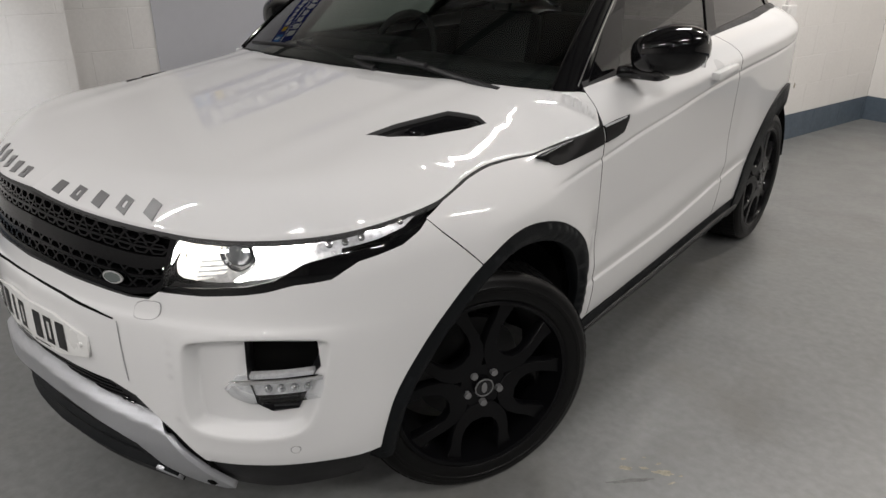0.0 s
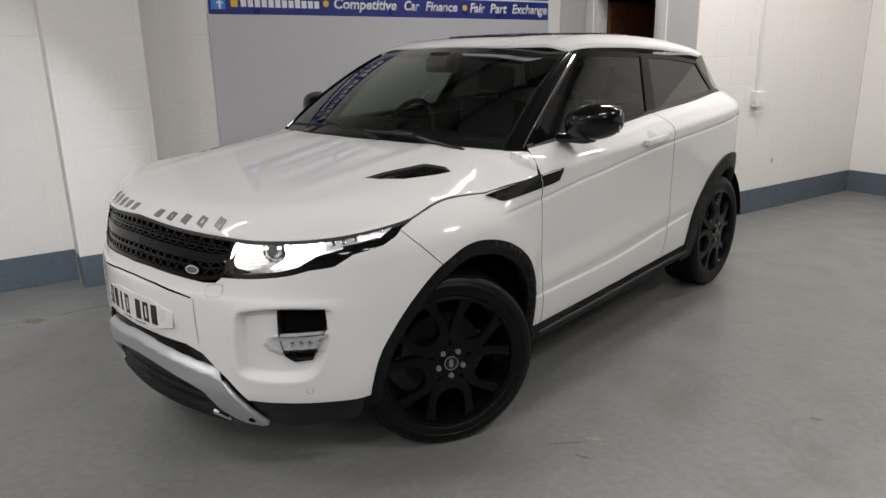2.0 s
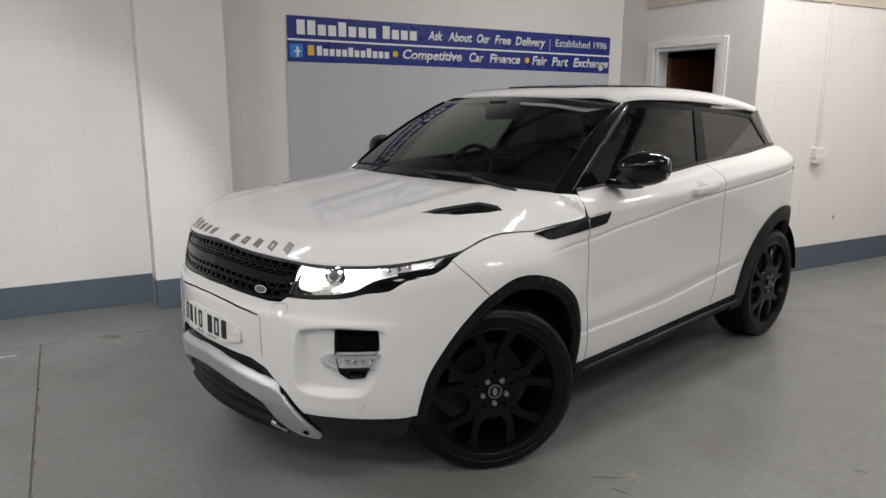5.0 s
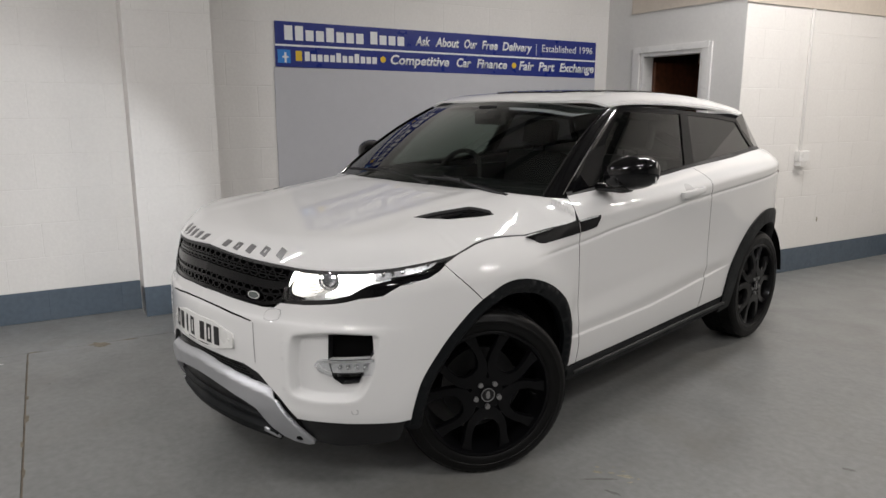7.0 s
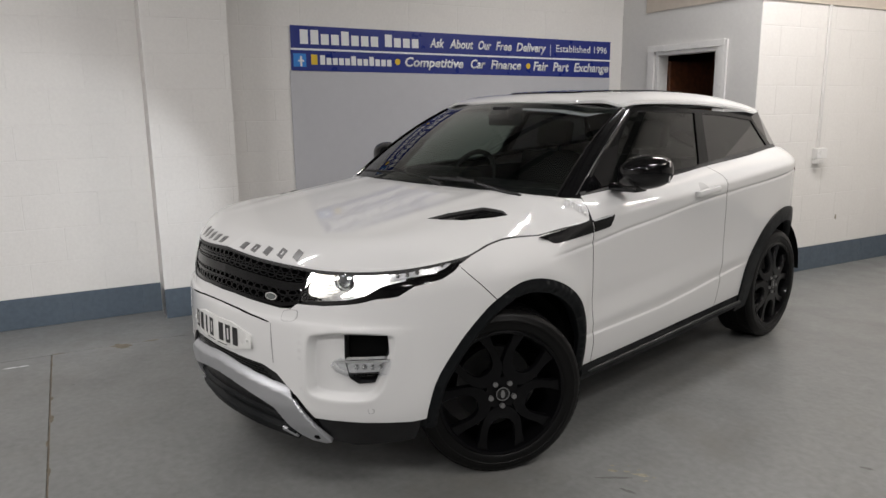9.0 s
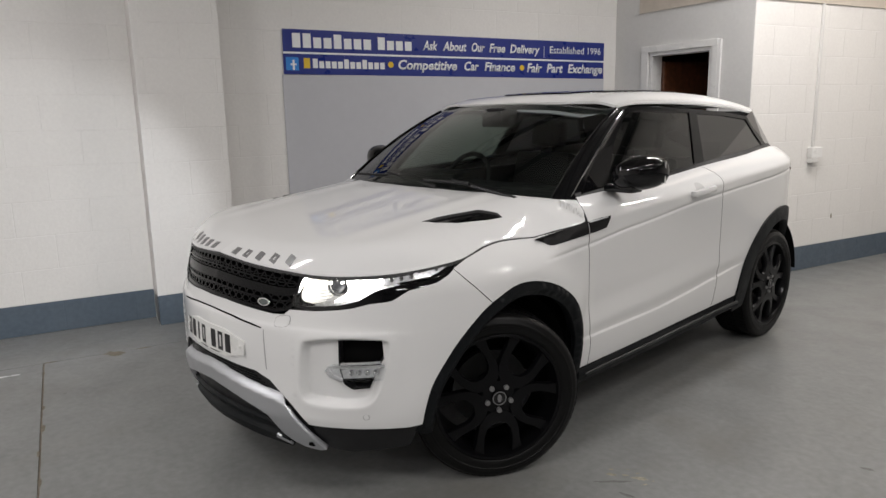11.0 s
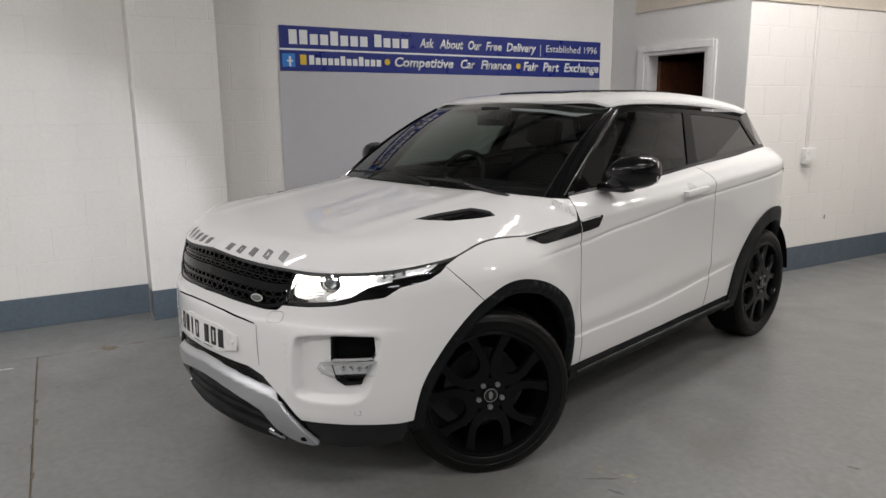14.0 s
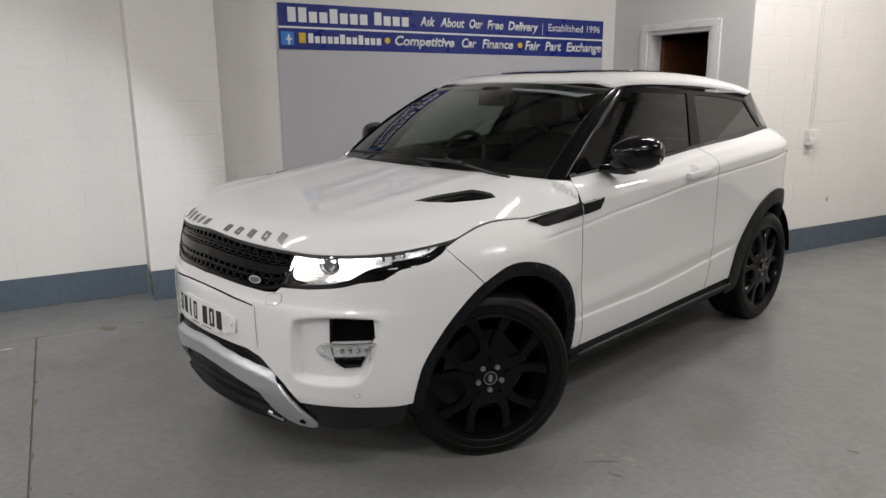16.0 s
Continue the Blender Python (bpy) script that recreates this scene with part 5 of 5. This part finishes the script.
# mirrors, handles, wipers
for k in (1, -1):
    mirror = thing("door_mirror", label="gloss black door mirror")
    mirror.parent = car
    bm = bmesh.new()
    bmesh.ops.create_uvsphere(bm, u_segments=36, v_segments=22, radius=1)
    for v in bm.verts:
        x, y, z = v.co
        f = lambda a, p: math.copysign(abs(a) ** p, a)
        x, z = f(x, 0.82), f(z, 0.80)
        y = f(y, 0.9)
        if y > 0.25:
            y = 0.25 + (y - 0.25) * 0.15
        taper = 1 - 0.22 * max(0.0, -x) if z > 0 else 1 - 0.12 * max(0.0, x)
        v.co = (k * (0.99 + 0.112 * x), 0.89 + 0.11 * y + 0.04 * x, 1.243 + 0.084 * z * taper + 0.006 * x)
    part("mirror_shell", bm, GLOSS_BLACK, mirror, "gloss black shell", True)
    bm = bmesh.new()
    add_box(bm, (0.84, 0.80, 1.150), (1.0, 0.90, 1.190), 0.015)
    for v in bm.verts:
        v.co.x *= k
    part("mirror_arm", bm, GLOSS_BLACK, mirror, "gloss black arm", True)
    bm = bmesh.new()
    add_box(bm, (0.90, 0.918, 1.195), (1.10, 0.925, 1.30), 0.003)
    for v in bm.verts:
        v.co.x *= k
    part("mirror_glass", bm, CHROME, mirror, "mirror glass")
    # sail panel at the window's front corner
    panel("sail_panel", [(0.64, 1.150), (0.87, 1.168), (1.03, 1.36), (0.88, 1.335), (0.76, 1.24)], lambda y, z: side_glass(y, z, 0.006), GLOSS_BLACK, mirror, "black corner panel", step=0.05, depth=0.01, mirror=k < 0)
    handle = thing("door_handle", label="white pull handle on the door")
    handle.parent = car
    bm = bmesh.new()
    add_box(bm, (0.948, 1.455, 1.072), (0.985, 1.695, 1.106), 0.012)
    for v in bm.verts:
        v.co.z += (v.co.y - 1.57) * 0.05
        v.co.x += 0.010 - 0.9 * (v.co.y - 1.575) ** 2
        v.co.x *= k
    part("grip", bm, WHITE, handle, "white grip", True)
    # the hollow's shade is a flat grey oval laid on the door
    cup = oval((2.985, 1.10), 0.045, 0.036, 0, 360, 24)[:-1]
    shade = bpy.data.materials["cup_shade"] if "cup_shade" in bpy.data.materials else material("cup_shade", (0.5, 0.5, 0.5), 0.4, coat=0.6)
    panel("cup", cup, lambda s, z: skin(s, z, 0.0012), shade, handle, "grey oval painted for the shaded hollow behind the grip", step=0.02, depth=0.0, mirror=k < 0)
for a, b, c in (((-0.53, 0.40), (-0.17, 0.43), (0.19, 0.34)), ((0.10, 0.35), (0.40, 0.375), (0.66, 0.40))):
    wiper = thing("wiper", label="black windscreen wiper lying at rest")
    wiper.parent = car
    bm = bmesh.new()
    p = [Vector((x, y - 0.045, 1.205 - 0.02 * x * x)) for x, y in (a, b)]
    add_rod(bm, p[0], p[1], 0.007, 0.009, 8)
    part("blade", bm, SATIN_BLACK, wiper, "", True)
    bm = bmesh.new()
    q = Vector((c[0], c[1] - 0.03, 1.170 - (0.025 if c[0] > 0.5 else 0.0)))
    add_rod(bm, p[1] + Vector((-0.12, 0, 0.012)), q, 0.008, 0.013, 8)
    add_rod(bm, q - Vector((0, 0, 0.03)), q + Vector((0, 0, 0.004)), 0.012, sides=12)
    part("arm", bm, SATIN_BLACK, wiper, "", True)

# wheels
def build_wheel(c, k, steer=0.0):
    w = thing("wheel", label="black twin-spoke alloy wheel on a low-profile tyre")
    w.parent = car
    w.matrix_local = pose(k * (0.802 if steer else 0.795), c + (0.045 if steer else 0.0), 0.364, 0, 0, (0 if k > 0 else 180) - steer)
    tyre = [(0.276, -0.115), (0.282, -0.122), (0.305, -0.126), (0.33, -0.124), (0.352, -0.116), (0.362, -0.098), (0.3635, -0.05), (0.364, 0.0), (0.3635, 0.05), (0.362, 0.098), (0.352, 0.116), (0.340, 0.1235), (0.328, 0.1255), (0.326, 0.1275), (0.316, 0.1285), (0.314, 0.1265), (0.300, 0.1275), (0.288, 0.1255), (0.276, 0.117), (0.270, 0.10), (0.270, -0.10)]
    bm = bmesh.new()
    add_turned(bm, tyre, 72)
    t_ob = part("tyre", bm, RUBBER, w, "black low-profile tyre", True)
    bm = bmesh.new()
    for i in range(72):  # tread blocks on the shoulders
        a = 2 * math.pi * (i + 0.5) / 72
        for x0, x1 in ((-0.10, -0.045), (-0.035, 0.035), (0.045, 0.10)):
            add_box(bm, (x0, -0.0125, 0.3605), (x1, 0.0125, 0.3665 if abs(x0 + x1) < 0.1 else 0.3645), 0, Matrix.Rotation(a, 4, "X"))
    part("tread", bm, RUBBER, t_ob)
    rim = [(0.276, 0.116), (0.280, 0.122), (0.275, 0.1245), (0.266, 0.121), (0.261, 0.105), (0.251, 0.06), (0.240, -0.09), (0.263, -0.11), (0.268, -0.10), (0.253, -0.06), (0.263, 0.06), (0.268, 0.10)]
    bm = bmesh.new()
    add_turned(bm, rim, 72)
    part("rim", bm, RIM, w, "gloss black rim", True)
    bm = bmesh.new()
    add_rod(bm, (0.02, 0, 0), (0.112, 0, 0), 0.088, 0.072, 40)
    part("hub", bm, RIM, w, "black hub", True)
    bm = bmesh.new()
    add_rod(bm, (-0.03, 0, 0), (0.0, 0, 0), 0.17, 0.17, 48)
    part("brake_disc", bm, material("brake_iron", (0.02, 0.02, 0.02), 0.5, metal=0.3, grain=0.1) if "brake_iron" not in bpy.data.materials else bpy.data.materials["brake_iron"], w, "dark grey brake disc", True)
    arm = [(0.004, 0.055), (0.034, 0.062), (0.060, 0.083), (0.080, 0.115), (0.091, 0.155), (0.096, 0.20), (0.108, 0.238), (0.120, 0.242), (0.098, 0.254), (0.062, 0.263), (0.064, 0.215), (0.062, 0.175), (0.052, 0.142), (0.032, 0.120), (0.0, 0.112)]
    spoke = arm + [(-a, r) for a, r in arm[::-1] if a > 0]
    for i in range(5):
        turn = Matrix.Rotation(radians(180 + 72 * i), 3, "X")

        def form(a, r, turn=turn):
            return turn @ Vector((0.112 + 0.010 * math.cos((r - 0.05) / 0.2 * math.pi) * 0.5 - 0.14 * a * a, a, r))
        panel("spoke", spoke, form, RIM, w, "black split spoke", step=0.02, depth=0.035)
        a = radians(180 + 72 * i)
        bm = bmesh.new()
        p = Vector((0, -math.sin(a) * 0.054, math.cos(a) * 0.054))
        add_rod(bm, p + Vector((0.10, 0, 0)), p + Vector((0.126, 0, 0)), 0.0115, 0.0105, 12)
        part("wheel_nut", bm, LETTER, w, "grey wheel nut", True)
    bm = bmesh.new()
    add_rod(bm, (0.11, 0, 0), (0.124, 0, 0), 0.031, 0.028, 32)
    part("centre_cap", bm, GLOSS_BLACK, w, "black centre cap", True)
    bm = bmesh.new()
    add_turned(bm, [(0.030, 0.1235), (0.030, 0.1265), (0.0265, 0.1265), (0.0265, 0.1235)], 32)
    part("cap_ring", bm, LETTER, w, "grey ring on the cap", True)
    bm = bmesh.new()
    add_turned(bm, [(0.0005, 0.1245), (0.0005, 0.1262), (0.013, 0.1262), (0.013, 0.1245)], 20)
    for v in bm.verts:
        v.co.y *= 0.7
        v.co.z *= 1.35
    part("cap_emblem", bm, LETTER, w, "grey oval on the cap")
    return w


for c in (0.0, 2.66):
    for k in (1, -1):
        build_wheel(c, k, 29.0 if c == 0 else 0.0)  # the front wheels are turned

# cabin
cabin = thing("cabin", label="dark cabin with seats, dashboard and steering wheel")
cabin.parent = car
bm = bmesh.new()
add_box(bm, (-0.70, 0.48, 0.85), (0.70, 0.98, 1.145), 0.06)
add_box(bm, (-0.64, 0.74, 1.08), (-0.14, 0.96, 1.195), 0.04)
part("dashboard", bm, CABIN, cabin, "dark dashboard", True)
part("cabin_floor", box((-0.72, 0.5, 0.40), (0.72, 3.1, 0.46)), CABIN, cabin)
for k in (1, -1):
    part("door_card", box((k * 0.74 - 0.02, 0.62, 0.45), (k * 0.74 + 0.02, 3.0, 1.14), 0.01), CABIN, cabin)
panel("headlining", [(-0.9, 1.15), (0.9, 1.15), (0.9, 2.75), (-0.9, 2.75)], lambda a, y: roof_form(a, y) - Vector((0, 0, 0.03)), HEADLINER, cabin, "grey roof lining", step=0.15, depth=0.0)
for x in (-0.37, 0.37):
    bm = bmesh.new()
    add_box(bm, (x - 0.25, 1.25, 0.55), (x + 0.25, 1.75, 0.72), 0.05)
    add_box(bm, (x - 0.24, -0.07, 0.0), (x + 0.24, 0.07, 0.58), 0.05, Matrix.Translation((0, 1.75, 0.68)) @ pose(0, 0, 0, -14))
    part("front_seat", bm, LEATHER, cabin, "dark leather front seat", True)
    bm = bmesh.new()
    add_box(bm, (x - 0.13, -0.05, 0.62), (x + 0.13, 0.05, 0.80), 0.04, Matrix.Translation((0, 1.74, 0.68)) @ pose(0, 0, 0, -14))
    add_rod(bm, (x - 0.05, 1.88, 1.24), (x - 0.05, 1.91, 1.34), 0.007, sides=8)
    add_rod(bm, (x + 0.05, 1.88, 1.24), (x + 0.05, 1.91, 1.34), 0.007, sides=8)
    part("headrest", bm, LEATHER, cabin, "dark leather headrest", True)
    bm = bmesh.new()
    add_box(bm, (x - 0.12, 2.72, 1.16), (x + 0.12, 2.80, 1.30), 0.03)
    part("rear_headrest", bm, LEATHER, cabin, "dark rear headrest", True)
bm = bmesh.new()
add_box(bm, (-0.64, 2.2, 0.55), (0.64, 2.7, 0.72), 0.05)
add_box(bm, (-0.64, 2.66, 0.6), (0.64, 2.80, 1.18), 0.05)
part("rear_bench", bm, LEATHER, cabin, "dark leather rear bench", True)
wheel_m = Matrix.Translation((-0.39, 1.10, 1.10)) @ pose(0, 0, 0, 68)
bm = bmesh.new()
ring = [Vector((0.185 * math.cos(2 * math.pi * i / 40), 0.185 * math.sin(2 * math.pi * i / 40), 0)) for i in range(40)]
add_tube(bm, ring, 0.016, 10, True)
add_rod(bm, (0, 0, -0.03), (0, 0, 0.02), 0.075, 0.06, 20)
for a in (0, 180, 270):
    d = Vector((math.cos(radians(a)), math.sin(radians(a)), 0))
    add_rod(bm, d * 0.05, d * 0.18, 0.02, 0.014, 10)
bmesh.ops.transform(bm, matrix=wheel_m, verts=bm.verts)
part("steering_wheel", bm, LEATHER, cabin, "dark steering wheel", True)
bm = bmesh.new()
add_box(bm, (-0.175, 1.02, 1.445), (0.075, 1.05, 1.515), 0.012)
add_box(bm, (-0.095, 0.97, 1.48), (0.035, 1.10, 1.555), 0.012)
part("inner_mirror", bm, SATIN_BLACK, cabin, "black interior mirror", True)

# ---- marks on the floor ----
rng = random.Random(4)


def blot(name, x, y, r, mat, label, squash=0.5, turn=0.0, h=0.0012):
    pts = []
    for i in range(26):
        a = 2 * math.pi * i / 26
        q = r * (0.62 + 0.55 * rng.random())
        px_, py_ = q * math.cos(a), q * squash * math.sin(a)
        pts.append((x + px_ * math.cos(turn) - py_ * math.sin(turn), y + px_ * math.sin(turn) + py_ * math.cos(turn)))
    ob = panel(name, pts, lambda a, b: Vector((a, b, h)), mat, None, label, step=0.05, depth=0.0)
    return tagged(ob, category="floor mark", kind="structure")


for dx, dy, r in ((0, 0, 0.036), (-0.105, -0.058, 0.024), (-0.06, -0.02, 0.016), (-0.03, 0.03, 0.012), (0.04, -0.03, 0.014), (-0.13, -0.02, 0.010), (0.05, 0.02, 0.008), (-0.08, 0.03, 0.007)):
    blot("paint_chip", 1.335 + dx, 0.40 + dy, r, BARE, "chipped floor paint showing pale screed", rng.uniform(0.3, 0.6), rng.uniform(0.4, 1.1), 0.0014)
blot("paint_chip", -2.04, -1.285, 0.04, SIGN_WHITE, "white fleck on the floor", 0.3, 1.3)
blot("paint_chip", -2.02, -1.22, 0.03, SIGN_WHITE, "white fleck on the floor", 0.3, 1.3)
blot("scuff", 1.37, 0.25, 0.035, SCUFF, "dark scuff on the floor", 0.3, 0.2)
blot("scuff", 1.27, 0.30, 0.075, SCUFF, "dark scuff round chipped paint", 0.12, 0.8, 0.0009)
blot("scuff", -1.98, -0.64, 0.07, DIRT, "brown stain on the floor", 0.6, 0.4)
blot("scuff", 1.98, 1.155, 0.03, SCUFF, "dark scuff on the floor", 0.35, 0.3)
for i in range(26):
    x, y = rng.uniform(-2.0, 3.0), rng.uniform(-2.2, 3.4)
    if not (-1.0 < x < 1.0 and -1.0 < y < 3.4):
        blot("scuff", x, y, rng.uniform(0.008, 0.02), SCUFF if rng.random() < 0.7 else DIRT, "small dark fleck on the floor", rng.uniform(0.3, 0.8), rng.uniform(0, 3))
for i in range(9):
    u = -2.3 + 0.36 * i + rng.uniform(-0.1, 0.1)
    p = ROOM @ Vector((JOINT_N + rng.uniform(-0.02, 0.02), u, 0))
    blot("joint_stain", p.x, p.y, rng.uniform(0.03, 0.07), DIRT, "brown dirt along a floor joint", 0.22, 1.32, 0.0008)
for i in range(7):
    p = ROOM @ Vector((JOINT_N + 0.2 + 0.3 * i, JOINT_U + rng.uniform(-0.012, 0.012), 0))
    blot("joint_stain", p.x, p.y, rng.uniform(0.02, 0.06), DIRT, "brown dirt along a floor joint", 0.2, -0.25, 0.0008)

# ---- blocks of the walls ----
block_meshes = {}


def block_mesh(length, height, mat):
    key = (round(length, 3), round(height, 3), mat.name)
    if key not in block_meshes:
        g, c = 0.0002, 0.0045
        verts = [(-0.0016, g, g), (-0.0016, length - g, g), (-0.0016, length - g, height - g), (-0.0016, g, height - g),
                 (0.0, g + c, g + c), (0.0, length - g - c, g + c), (0.0, length - g - c, height - g - c), (0.0, g + c, height - g - c)]
        faces = [(4, 5, 6, 7), (0, 1, 5, 4), (1, 2, 6, 5), (2, 3, 7, 6), (3, 0, 4, 7)]
        me = bpy.data.meshes.new("block")
        me.from_pydata(verts, [], faces)
        me.materials.append(mat)
        block_meshes[key] = me
    return block_meshes[key]


def lay_blocks(wall, m, length, shift, courses, first=0.228, base=True):
    """Courses of blocks on a wall face: m takes x outward, y along and z up from the face's foot."""
    z = 0.0
    for c in range(courses):
        h = first if c == 0 else COURSE
        y = -((shift + (c % 2) * BLOCK_L / 2) % BLOCK_L)
        while y < length - 0.02:
            a, b = max(y, 0.0), min(y + BLOCK_L, length)
            if b - a > 0.03:
                ob = new("block", block_mesh(b - a, h, BAND if c == 0 and base else BLOCK))
                ob.parent = wall
                ob.matrix_parent_inverse = wall.matrix_world.inverted()
                ob.matrix_basis = m @ pose(0, a, z)
            y += BLOCK_L
        z += h


def face(n, u, turn=0.0):
    return ROOM @ pose(n, u, 0, 0, 0, turn)


lay_blocks(wall_sign, face(FACE, -2.60), 2.60 - 0.763, 0.245, 11)
lay_blocks(wall_sign, face(FACE, -0.168), ANNEX_U + 0.168, 0.1, 11)
lay_blocks(pier, face(PIER, -0.763), 0.763 - 0.168, 0.18, 11)
lay_blocks(pier, face(FACE, -0.763, -90), PIER - FACE, 0.0, 11)
lay_blocks(wall_annex_front, face(ANNEX, ANNEX_U), END_U - ANNEX_U, 0.24, 10)
